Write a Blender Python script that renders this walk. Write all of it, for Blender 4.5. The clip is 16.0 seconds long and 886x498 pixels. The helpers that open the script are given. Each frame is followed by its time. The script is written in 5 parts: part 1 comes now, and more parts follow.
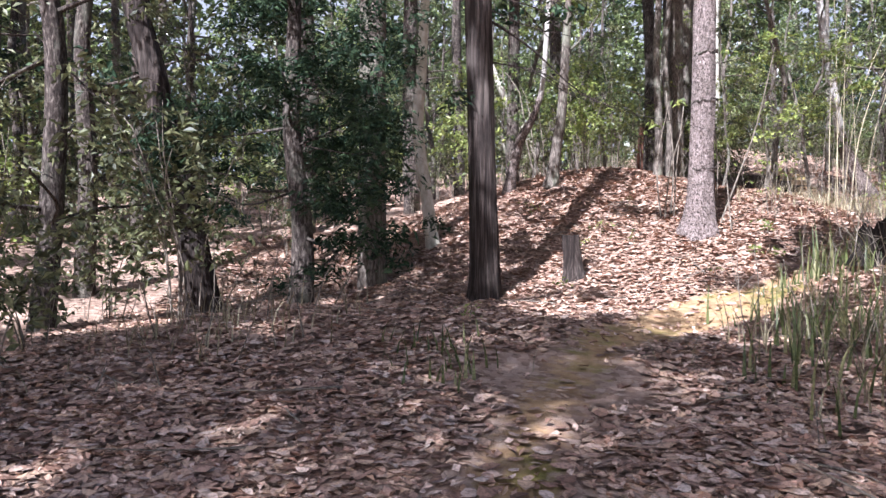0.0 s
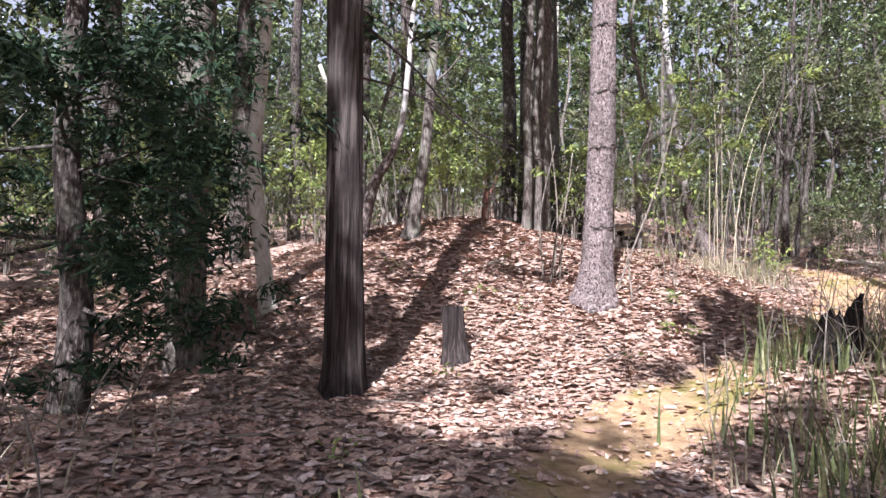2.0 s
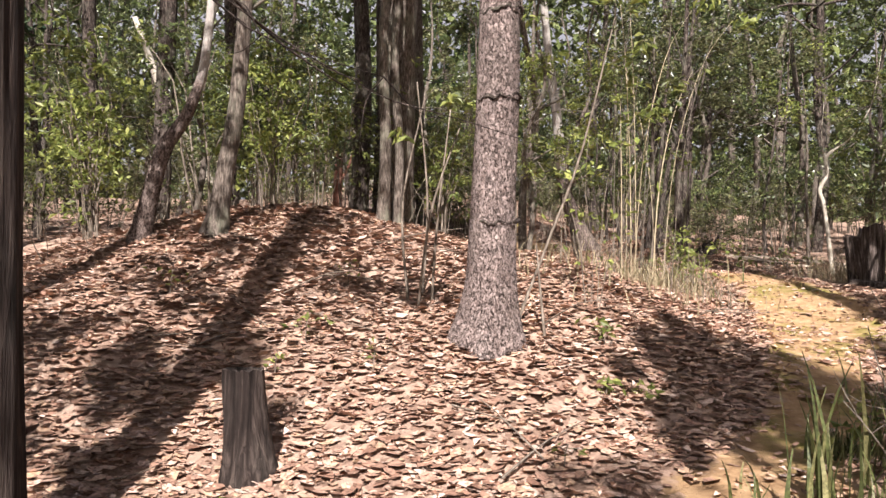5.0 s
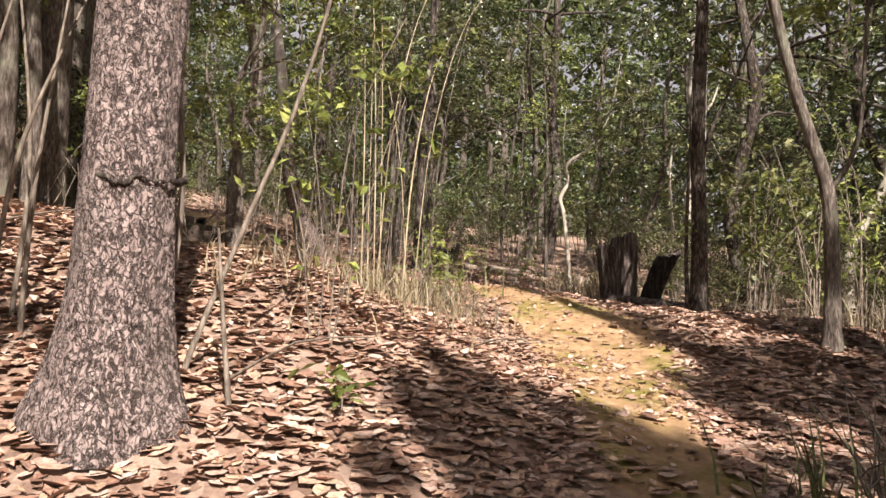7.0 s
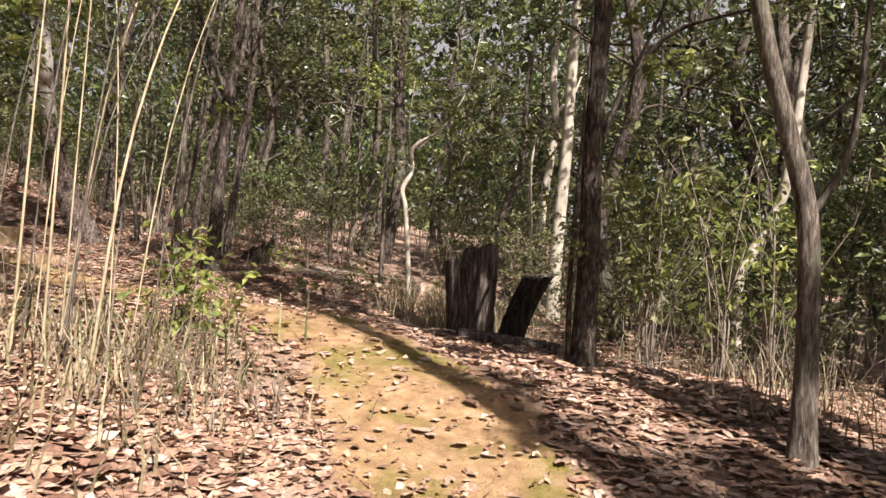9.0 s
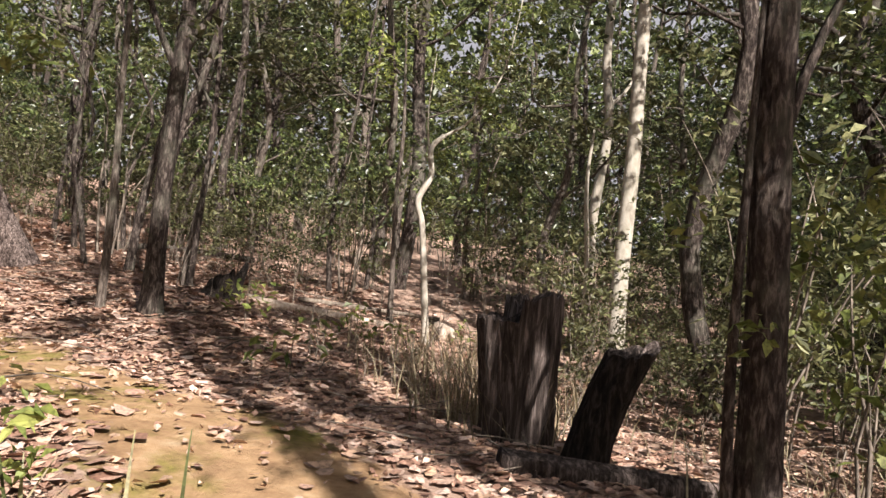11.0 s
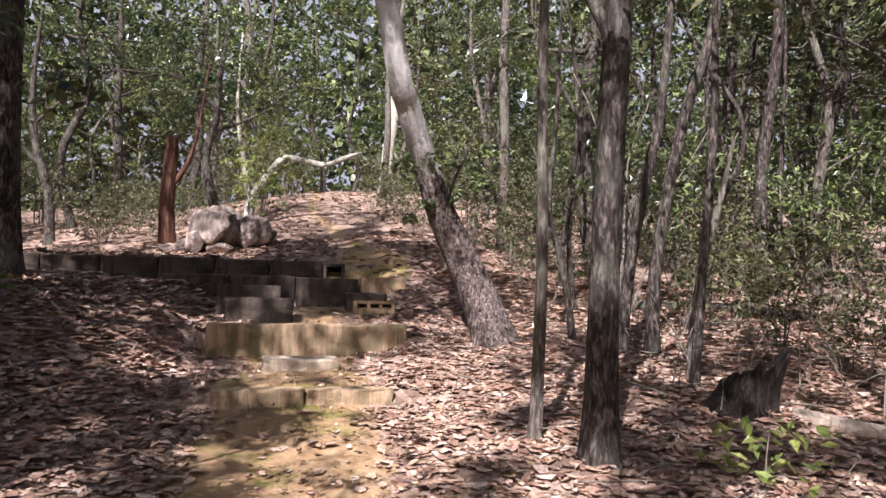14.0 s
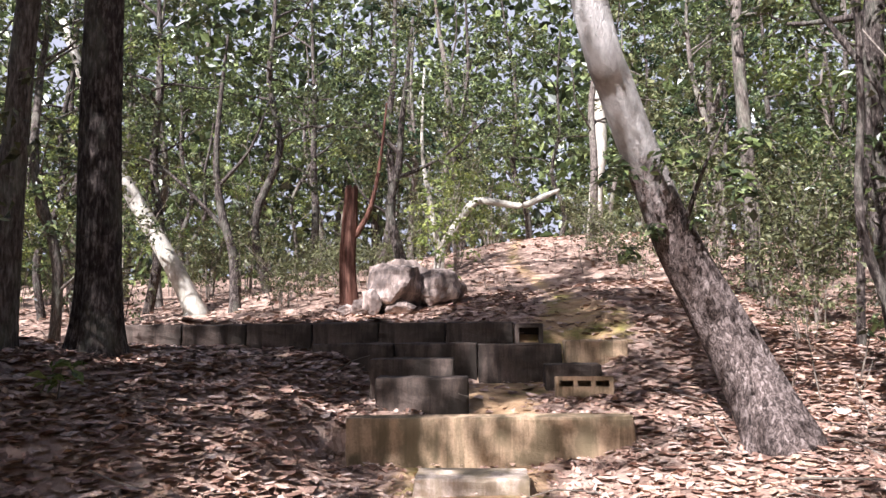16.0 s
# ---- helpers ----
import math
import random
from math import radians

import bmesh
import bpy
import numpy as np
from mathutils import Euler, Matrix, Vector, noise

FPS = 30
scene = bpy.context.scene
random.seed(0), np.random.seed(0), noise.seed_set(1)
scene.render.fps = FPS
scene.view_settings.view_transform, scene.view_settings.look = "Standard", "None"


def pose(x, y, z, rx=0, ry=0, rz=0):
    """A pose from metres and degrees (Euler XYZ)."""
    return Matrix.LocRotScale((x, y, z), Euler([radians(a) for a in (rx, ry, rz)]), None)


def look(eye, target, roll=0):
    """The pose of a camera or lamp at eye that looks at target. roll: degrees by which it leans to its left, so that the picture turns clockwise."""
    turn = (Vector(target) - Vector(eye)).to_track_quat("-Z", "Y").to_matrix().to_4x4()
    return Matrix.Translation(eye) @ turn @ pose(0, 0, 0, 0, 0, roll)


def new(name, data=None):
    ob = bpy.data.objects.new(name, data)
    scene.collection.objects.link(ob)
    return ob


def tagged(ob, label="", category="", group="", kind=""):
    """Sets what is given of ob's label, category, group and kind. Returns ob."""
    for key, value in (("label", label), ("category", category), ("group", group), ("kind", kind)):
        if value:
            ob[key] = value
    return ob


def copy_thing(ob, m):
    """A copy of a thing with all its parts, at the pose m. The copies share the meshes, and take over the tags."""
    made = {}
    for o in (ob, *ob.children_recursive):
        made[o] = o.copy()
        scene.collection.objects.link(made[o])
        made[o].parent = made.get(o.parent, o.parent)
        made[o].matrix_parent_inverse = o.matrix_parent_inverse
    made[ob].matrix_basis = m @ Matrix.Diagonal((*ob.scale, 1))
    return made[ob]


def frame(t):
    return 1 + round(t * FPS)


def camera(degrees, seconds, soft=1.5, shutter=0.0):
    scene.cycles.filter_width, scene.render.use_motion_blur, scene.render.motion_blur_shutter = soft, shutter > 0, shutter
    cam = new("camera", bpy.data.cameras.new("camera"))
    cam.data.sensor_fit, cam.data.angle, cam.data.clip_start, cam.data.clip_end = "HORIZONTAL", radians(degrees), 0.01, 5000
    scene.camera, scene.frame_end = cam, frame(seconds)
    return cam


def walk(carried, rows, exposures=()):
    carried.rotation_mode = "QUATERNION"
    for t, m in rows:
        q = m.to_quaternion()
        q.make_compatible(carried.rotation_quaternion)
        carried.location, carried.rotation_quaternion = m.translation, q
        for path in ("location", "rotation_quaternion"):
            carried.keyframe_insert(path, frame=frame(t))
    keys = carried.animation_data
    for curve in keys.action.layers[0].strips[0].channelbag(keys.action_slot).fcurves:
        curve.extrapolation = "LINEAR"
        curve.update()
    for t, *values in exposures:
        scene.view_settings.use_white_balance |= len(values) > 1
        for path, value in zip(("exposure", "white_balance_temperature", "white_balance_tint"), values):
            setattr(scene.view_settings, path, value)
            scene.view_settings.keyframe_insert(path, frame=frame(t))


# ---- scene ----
# ---------- camera and its walk ----------
cam = camera(62.1, 16.0, soft=1.5)
PATH = [
    (0, (0.03, 0.2, 1.181), (0.024, 2.2, 1.159), -0.1),
    (0.5, (-0.068, 0.654, 1.275), (0.038, 2.651, 1.288), 0.2),
    (1, (-0.124, 1.125, 1.332), (0.105, 3.112, 1.374), 0.7),
    (1.5, (-0.098, 1.606, 1.381), (0.248, 3.574, 1.455), 0.9),
    (2, (-0.135, 2.095, 1.432), (0.324, 4.04, 1.524), 1.2),
    (2.5, (-0.033, 2.512, 1.478), (0.517, 4.433, 1.573), 1.4),
    (3, (0.039, 2.964, 1.489), (0.657, 4.864, 1.582), 1.2),
    (3.2, (0.065, 3.148, 1.52), (0.707, 5.04, 1.61), 1.3),
    (5.3, (0.982, 4.965, 1.701), (1.868, 6.757, 1.763), 0.8),
    (5.5, (1.085, 5.152, 1.705), (2.027, 6.915, 1.773), 0.9),
    (6, (1.377, 5.569, 1.679), (2.476, 7.238, 1.762), 1.2),
    (6.5, (1.689, 6.025, 1.666), (2.951, 7.574, 1.763), 1.3),
    (7, (2.077, 6.453, 1.706), (3.493, 7.862, 1.807), 1.6),
    (7.5, (2.494, 6.851, 1.784), (4.035, 8.122, 1.88), 2.2),
    (8, (2.981, 7.152, 1.883), (4.606, 8.314, 1.972), 2.6),
    (8.2, (3.174, 7.26, 1.925), (4.824, 8.388, 2.013), 2.8),
    (10.3, (5.303, 8.716, 2.298), (6.999, 9.774, 2.364), 4.4),
    (10.5, (5.502, 8.835, 2.341), (7.188, 9.908, 2.416), 4.5),
    (11, (5.981, 9.14, 2.401), (7.629, 10.271, 2.487), 4.6),
    (11.5, (6.443, 9.379, 2.463), (8.034, 10.588, 2.543), 4.6),
    (12, (6.836, 9.671, 2.552), (8.301, 11.031, 2.616), 4.6),
    (12.5, (7.221, 10.015, 2.629), (8.465, 11.579, 2.693), 4.2),
    (13, (7.572, 10.37, 2.717), (8.539, 12.119, 2.783), 3.0),
    (13.5, (7.882, 10.804, 2.793), (8.582, 12.678, 2.833), 1.8),
    (14, (8.13, 11.234, 2.816), (8.565, 13.185, 2.881), 1.5),
    (14.5, (8.294, 11.706, 2.837), (8.545, 13.684, 2.998), 0.6),
    (15, (8.422, 12.222, 2.865), (8.505, 14.21, 3.061), -0.6),
    (15.5, (8.451, 12.759, 2.863), (8.404, 14.748, 3.06), -0.8),
    (16, (8.47, 13.294, 2.898), (8.33, 15.279, 3.099), -0.6),
]
EXPOSURE = [(0.0, 1.85, 5250, 14), (1.0, 1.74, 5280, 15), (3.0, 1.62, 5400, 16), (5.5, 1.25, 6400, 14), (7.5, 1.18, 6550, 14), (10.5, 1.14, 6450, 13), (12.0, 1.38, 5900, 13), (13.0, 1.15, 5750, 15), (14.2, 1.34, 5700, 16), (15.0, 1.6, 5580, 16), (16.0, 1.74, 5580, 16)]
walk(cam, [(t, look(eye, target, roll)) for t, eye, target, roll in PATH], EXPOSURE)

# ---------- world and sun ----------
SUN_AZ = Vector((-0.485, -0.875, 0.0)).normalized()
SUN_EL = radians(43)
sun_dir = Vector((SUN_AZ.x * math.cos(SUN_EL), SUN_AZ.y * math.cos(SUN_EL), math.sin(SUN_EL)))
world = bpy.data.worlds.new("sky")
world.use_nodes = True
scene.world = world
sky = world.node_tree.nodes.new("ShaderNodeTexSky")
sky.sky_type = "NISHITA"
sky.sun_disc = False
sky.dust_density = 4.0
sky.sun_elevation = SUN_EL
sky.sun_rotation = math.atan2(SUN_AZ.x, SUN_AZ.y)
world.node_tree.nodes["Background"].inputs["Strength"].default_value = 0.05
world.node_tree.links.new(sky.outputs[0], world.node_tree.nodes["Background"].inputs[0])
sun_data = bpy.data.lights.new("sun", "SUN")
sun_data.energy, sun_data.angle, sun_data.color = 5.0, radians(0.6), (1.0, 0.93, 0.85)
new("sun", sun_data).matrix_world = look(sun_dir * 60, (0, 0, 0))

RNG = np.random.default_rng(7)


# ---------- materials ----------
def material(name, rough=0.8, spec=0.3):
    mat = bpy.data.materials.new(name)
    mat.use_nodes = True
    bsdf = mat.node_tree.nodes["Principled BSDF"]
    bsdf.inputs["Roughness"].default_value = rough
    bsdf.inputs["Specular IOR Level"].default_value = spec
    return mat, mat.node_tree, bsdf


def ramp(tree, fac, stops, interpolation="LINEAR"):
    node = tree.nodes.new("ShaderNodeValToRGB")
    node.color_ramp.interpolation = interpolation
    els = node.color_ramp.elements
    while len(els) < len(stops):
        els.new(0.5)
    for e, (p, c) in zip(els, stops):
        e.position, e.color = p, (*c, 1)
    tree.links.new(fac, node.inputs[0])
    return node.outputs[0]


def coords(tree, scale=(1, 1, 1), kind="Object"):
    tc = tree.nodes.new("ShaderNodeTexCoord")
    mp = tree.nodes.new("ShaderNodeMapping")
    mp.inputs["Scale"].default_value = scale
    tree.links.new(tc.outputs[kind], mp.inputs[0])
    return mp.outputs[0]


def noise_tex(tree, vec, scale, detail=5, rough=0.6, distortion=0.0):
    n = tree.nodes.new("ShaderNodeTexNoise")
    n.inputs["Scale"].default_value = scale
    n.inputs["Detail"].default_value = detail
    n.inputs["Roughness"].default_value = rough
    n.inputs["Distortion"].default_value = distortion
    tree.links.new(vec, n.inputs["Vector"])
    return n.outputs[0]


def mix(tree, fac, a, b, mode="MIX"):
    n = tree.nodes.new("ShaderNodeMix")
    n.data_type, n.blend_type = "RGBA", mode
    for sock, v in ((n.inputs[0], fac), (n.inputs[6], a), (n.inputs[7], b)):
        if isinstance(v, (int, float)):
            sock.default_value = v
        elif isinstance(v, tuple):
            sock.default_value = (*v, 1)
        else:
            tree.links.new(v, sock)
    return n.outputs[2]


def bump(tree, bsdf, height, strength=0.5, distance=0.02):
    b = tree.nodes.new("ShaderNodeBump")
    b.inputs["Strength"].default_value = strength
    b.inputs["Distance"].default_value = distance
    tree.links.new(height, b.inputs["Height"])
    tree.links.new(b.outputs[0], bsdf.inputs["Normal"])


def cells(tree, vec, scale, feature="F1"):
    """Voronoi cells of a given number a metre: the chosen feature's distance and the random colour of each cell."""
    n = tree.nodes.new("ShaderNodeTexVoronoi")
    n.feature = feature
    n.inputs["Scale"].default_value = scale
    tree.links.new(vec, n.inputs["Vector"])
    return n


def warped(tree, vec, scale, amount):
    """Coordinates pushed about by noise, so that cells get ragged outlines."""
    n = tree.nodes.new("ShaderNodeTexNoise")
    n.inputs["Scale"].default_value = scale
    tree.links.new(vec, n.inputs["Vector"])
    a = tree.nodes.new("ShaderNodeVectorMath")
    a.operation = "MULTIPLY_ADD"
    tree.links.new(n.outputs["Color"], a.inputs[0])
    a.inputs[1].default_value = (amount,) * 3
    tree.links.new(vec, a.inputs[2])
    return a.outputs[0]


def bark_material(name, dark, mid, light, stretch=0.15, scale=30, patch=(0.2, 0.22, 0.14), patch_amount=0.3, bump_d=0.03):
    """Bark: ridges stretched along the stem, blotches of lichen at a larger scale."""
    mat, tree, bsdf = material(name, 0.9, 0.15)
    vec = coords(tree, (1, 1, stretch))
    fine = noise_tex(tree, vec, scale, 6, 0.65, 0.4)
    base = ramp(tree, fine, [(0.32, dark), (0.5, mid), (0.68, light)])
    blot = noise_tex(tree, coords(tree, (1, 1, 0.5)), 5, 4, 0.6)
    fac = ramp(tree, blot, [(0.5, (0, 0, 0)), (0.68, (patch_amount,) * 3)])
    tree.links.new(mix(tree, fac, base, patch), bsdf.inputs["Base Color"])
    bump(tree, bsdf, fine, 0.9, bump_d)
    return mat


def scaly_bark(name, dark, mid, light):
    """Plated pine bark: flakes from a cell pattern with dark cracks."""
    mat, tree, bsdf = material(name, 0.9, 0.15)
    vec = coords(tree, (1, 1, 0.6))
    torn = warped(tree, vec, 26, 0.11)
    gap = cells(tree, torn, 34, "DISTANCE_TO_EDGE").outputs["Distance"]
    flake = noise_tex(tree, vec, 62, 6, 0.72, 0.6)
    grain = noise_tex(tree, vec, 20, 6, 0.7)
    tone = ramp(tree, grain, [(0.34, mid), (0.62, light)])
    pits = ramp(tree, flake, [(0.4, (0, 0, 0)), (0.5, (1, 1, 1))])
    crack = ramp(tree, gap, [(0.0, (0.35,) * 3), (0.1, (1, 1, 1))])
    proud = mix(tree, 1.0, pits, crack, "MULTIPLY")
    base = mix(tree, proud, dark, tone)
    blot = ramp(tree, noise_tex(tree, vec, 5, 4), [(0.5, (0, 0, 0)), (0.68, (0.4, 0.4, 0.4))])
    tree.links.new(mix(tree, blot, base, (0.15, 0.125, 0.105)), bsdf.inputs["Base Color"])
    bump(tree, bsdf, mix(tree, 0.4, proud, flake), 1.0, 0.025)
    return mat


def leaf_material(name, stops, rough=0.45, translucent=0.3, spec=0.35):
    mat, tree, bsdf = material(name, rough, spec)
    geo = tree.nodes.new("ShaderNodeNewGeometry")
    info = tree.nodes.new("ShaderNodeObjectInfo")
    col = ramp(tree, geo.outputs["Random Per Island"], stops)
    hsv = tree.nodes.new("ShaderNodeHueSaturation")
    mr = tree.nodes.new("ShaderNodeMapRange")
    mr.inputs[3].default_value, mr.inputs[4].default_value = 0.7, 1.3
    tree.links.new(info.outputs["Random"], mr.inputs[0])
    tree.links.new(mr.outputs[0], hsv.inputs["Value"])
    tree.links.new(col, hsv.inputs["Color"])
    spots = ramp(tree, noise_tex(tree, coords(tree), 55, 4), [(0.36, (0.5,) * 3), (0.52, (0.95,) * 3), (0.66, (1.15,) * 3)])
    col = mix(tree, 1.0, hsv.outputs[0], spots, "MULTIPLY")
    tree.links.new(col, bsdf.inputs["Base Color"])
    if translucent:
        tr = tree.nodes.new("ShaderNodeBsdfTranslucent")
        ms = tree.nodes.new("ShaderNodeMixShader")
        ms.inputs[0].default_value = translucent
        tree.links.new(col, tr.inputs[0])
        tree.links.new(bsdf.outputs[0], ms.inputs[1])
        tree.links.new(tr.outputs[0], ms.inputs[2])
        tree.links.new(ms.outputs[0], tree.nodes["Material Output"].inputs[0])
    return mat


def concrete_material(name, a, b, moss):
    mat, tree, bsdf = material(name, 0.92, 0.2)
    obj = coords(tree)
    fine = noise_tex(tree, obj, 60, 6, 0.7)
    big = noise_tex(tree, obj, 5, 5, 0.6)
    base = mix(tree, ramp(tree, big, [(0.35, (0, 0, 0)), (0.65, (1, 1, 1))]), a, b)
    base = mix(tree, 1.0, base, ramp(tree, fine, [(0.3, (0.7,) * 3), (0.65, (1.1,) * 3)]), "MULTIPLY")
    # blotches of stain, deepened to carry branch shadows on the step wall
    stain_shadow = ramp(tree, noise_tex(tree, coords(tree, (2.2, 2.2, 1.0)), 2.6, 6), [(0.44, (0, 0, 0)), (0.58, (0.85,) * 3)])
    # vertical streaks in the moss colour stand in for thin stems' cast shadows
    shadow_streaks = ramp(tree, noise_tex(tree, coords(tree, (9, 9, 0.7)), 1.6, 5, 0.6), [(0.5, (0, 0, 0)), (0.6, (0.55,) * 3)])
    base = mix(tree, shadow_streaks, base, moss)
    tree.links.new(mix(tree, stain_shadow, base, moss), bsdf.inputs["Base Color"])
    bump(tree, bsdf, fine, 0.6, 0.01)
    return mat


def ground_material():
    """Leaf mould, with the trodden ochre path and moss on it where the 'path' attribute says."""
    mat, tree, bsdf = material("forest_floor", 0.95, 0.1)
    vec = coords(tree)
    at = tree.nodes.new("ShaderNodeAttribute")
    at.attribute_name = "path"
    torn = warped(tree, coords(tree, (1, 1, 0.3)), 14, 0.07)
    scrap = cells(tree, torn, 19)
    tint = tree.nodes.new("ShaderNodeSeparateColor")
    tree.links.new(scrap.outputs["Color"], tint.inputs[0])
    scraps = ramp(tree, tint.outputs[0], [(0.0, (0.16, 0.1, 0.072)), (0.35, (0.32, 0.21, 0.155)), (0.7, (0.45, 0.315, 0.24)), (1.0, (0.56, 0.42, 0.33))])
    crumb = ramp(tree, noise_tex(tree, vec, 22, 7, 0.7), [(0.34, (0.12, 0.078, 0.058)), (0.5, (0.29, 0.195, 0.145)), (0.66, (0.44, 0.31, 0.24))])
    mould = mix(tree, 0.62, crumb, scraps)
    earth = ramp(tree, noise_tex(tree, vec, 9, 7, 0.65), [(0.3, (0.25, 0.15, 0.082)), (0.55, (0.44, 0.285, 0.155)), (0.75, (0.56, 0.41, 0.255))])
    moss = ramp(tree, noise_tex(tree, vec, 40, 5, 0.7), [(0.3, (0.1, 0.1, 0.02)), (0.7, (0.26, 0.24, 0.05))])
    mfac = ramp(tree, noise_tex(tree, vec, 1.7, 5, 0.65), [(0.5, (0, 0, 0)), (0.64, (0.85,) * 3)])
    trodden = mix(tree, mfac, earth, moss)
    ragged = tree.nodes.new("ShaderNodeMath")
    ragged.operation = "MULTIPLY_ADD"
    tree.links.new(noise_tex(tree, vec, 6, 6, 0.7), ragged.inputs[0])
    ragged.inputs[1].default_value = 0.9
    tree.links.new(at.outputs["Fac"], ragged.inputs[2])
    pfac = ramp(tree, ragged.outputs[0], [(0.85, (0, 0, 0)), (1.0, (1, 1, 1))])
    tree.links.new(mix(tree, pfac, mould, trodden), bsdf.inputs["Base Color"])
    bump(tree, bsdf, noise_tex(tree, vec, 35, 8, 0.75), 0.8, 0.03)
    return mat


def two_tone_bark():
    """Rough brown bark at the foot that gives way raggedly to smooth pale bark higher up."""
    mat, tree, bsdf = material("two_tone_bark", 0.9, 0.15)
    vec = coords(tree, (1, 1, 0.5))
    flake = noise_tex(tree, vec, 46, 5, 0.72, 1.0)
    rough_tone = ramp(tree, flake, [(0.4, (0.025, 0.018, 0.015)), (0.52, (0.14, 0.105, 0.09)), (0.68, (0.38, 0.31, 0.275))])
    pale = ramp(tree, noise_tex(tree, vec, 12, 5, 0.65), [(0.3, (0.3, 0.265, 0.235)), (0.6, (0.54, 0.5, 0.455))])
    tc = tree.nodes.new("ShaderNodeTexCoord")
    sep = tree.nodes.new("ShaderNodeSeparateXYZ")
    tree.links.new(tc.outputs["Object"], sep.inputs[0])
    add = tree.nodes.new("ShaderNodeMath")
    add.operation = "MULTIPLY_ADD"
    tree.links.new(noise_tex(tree, vec, 5, 5, 0.7), add.inputs[0])
    add.inputs[1].default_value = 1.4
    tree.links.new(sep.outputs[2], add.inputs[2])
    edge = tree.nodes.new("ShaderNodeMapRange")
    edge.inputs[1].default_value, edge.inputs[2].default_value = 2.05, 2.5
    tree.links.new(add.outputs[0], edge.inputs[0])
    tree.links.new(mix(tree, edge.outputs[0], rough_tone, pale), bsdf.inputs["Base Color"])
    bump(tree, bsdf, flake, 0.9, 0.025)
    return mat


MAT_TWO_TONE = two_tone_bark()
MAT_GROUND = ground_material()
MAT_CEDAR_BARK = bark_material("fibrous_brown_bark", (0.008, 0.006, 0.005), (0.03, 0.022, 0.019), (0.11, 0.085, 0.072), 0.05, 30, (0.16, 0.14, 0.12), 0.15, 0.04)
MAT_PINE_BARK = scaly_bark("scaly_pine_bark", (0.055, 0.041, 0.036), (0.22, 0.165, 0.148), (0.42, 0.335, 0.305))
MAT_PALE_BARK = bark_material("pale_smooth_bark", (0.27, 0.235, 0.185), (0.4, 0.36, 0.295), (0.52, 0.48, 0.41), 0.5, 14, (0.24, 0.24, 0.16), 0.35, 0.006)
MAT_GREY_BARK = bark_material("grey_brown_bark", (0.03, 0.023, 0.019), (0.105, 0.085, 0.07), (0.25, 0.21, 0.175), 0.22, 55, (0.24, 0.25, 0.18), 0.5, 0.02)
MAT_DARK_BARK = bark_material("dark_brown_bark", (0.012, 0.009, 0.008), (0.05, 0.038, 0.032), (0.2, 0.165, 0.14), 0.3, 46, (0.16, 0.16, 0.12), 0.45, 0.03)
MAT_RED_BARK = bark_material("reddish_dead_wood", (0.03, 0.014, 0.01), (0.085, 0.038, 0.026), (0.17, 0.09, 0.062), 0.1, 30, (0.12, 0.05, 0.03), 0.4, 0.02)
MAT_ROTTEN = bark_material("weathered_stump_wood", (0.014, 0.011, 0.009), (0.075, 0.058, 0.05), (0.28, 0.225, 0.2), 0.07, 42, (0.05, 0.04, 0.035), 0.3, 0.04)
MAT_BLACK_WOOD = bark_material("black_rotten_wood", (0.006, 0.005, 0.004), (0.02, 0.015, 0.012), (0.07, 0.055, 0.045), 0.2, 34, (0.03, 0.025, 0.02), 0.3, 0.05)
MAT_DRY_WOOD = bark_material("bleached_wood", (0.28, 0.2, 0.15), (0.5, 0.4, 0.31), (0.68, 0.58, 0.48), 0.1, 30, (0.3, 0.22, 0.16), 0.4, 0.015)
MAT_TWIG = bark_material("dry_twig", (0.07, 0.055, 0.045), (0.17, 0.14, 0.11), (0.32, 0.27, 0.22), 0.3, 40, (0.2, 0.17, 0.12), 0.3, 0.004)
MAT_CANE = bark_material("dry_cane", (0.2, 0.16, 0.1), (0.36, 0.3, 0.2), (0.5, 0.43, 0.3), 0.2, 30, (0.25, 0.2, 0.12), 0.3, 0.003)
MAT_LITTER = leaf_material("dead_leaves", [(0.0, (0.19, 0.105, 0.072)), (0.22, (0.33, 0.195, 0.138)), (0.45, (0.44, 0.28, 0.208)), (0.6, (0.5, 0.335, 0.222)), (0.85, (0.55, 0.385, 0.305)), (1.0, (0.63, 0.48, 0.39))], 0.6, 0.0, 0.25)
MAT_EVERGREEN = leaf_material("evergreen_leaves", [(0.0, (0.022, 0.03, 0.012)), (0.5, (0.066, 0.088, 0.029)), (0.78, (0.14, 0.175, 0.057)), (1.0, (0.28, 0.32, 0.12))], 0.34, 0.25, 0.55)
MAT_LIGHT_LEAF = leaf_material("light_green_leaves", [(0.0, (0.1, 0.13, 0.032)), (0.5, (0.2, 0.24, 0.06)), (1.0, (0.38, 0.4, 0.12))], 0.45, 0.4, 0.4)
MAT_OLIVE_LEAF = leaf_material("olive_leaves", [(0.0, (0.045, 0.048, 0.02)), (0.5, (0.11, 0.115, 0.048)), (0.85, (0.19, 0.19, 0.085)), (1.0, (0.27, 0.27, 0.13))], 0.5, 0.3, 0.35)
MAT_CEDAR_LEAF = leaf_material("dark_cedar_sprays", [(0.0, (0.01, 0.022, 0.011)), (0.6, (0.026, 0.048, 0.022)), (1.0, (0.07, 0.1, 0.045))], 0.6, 0.15, 0.2)
MAT_DRY_GRASS = leaf_material("dry_grass", [(0.0, (0.22, 0.17, 0.1)), (0.6, (0.42, 0.35, 0.22)), (1.0, (0.55, 0.49, 0.33))], 0.7, 0.3, 0.2)
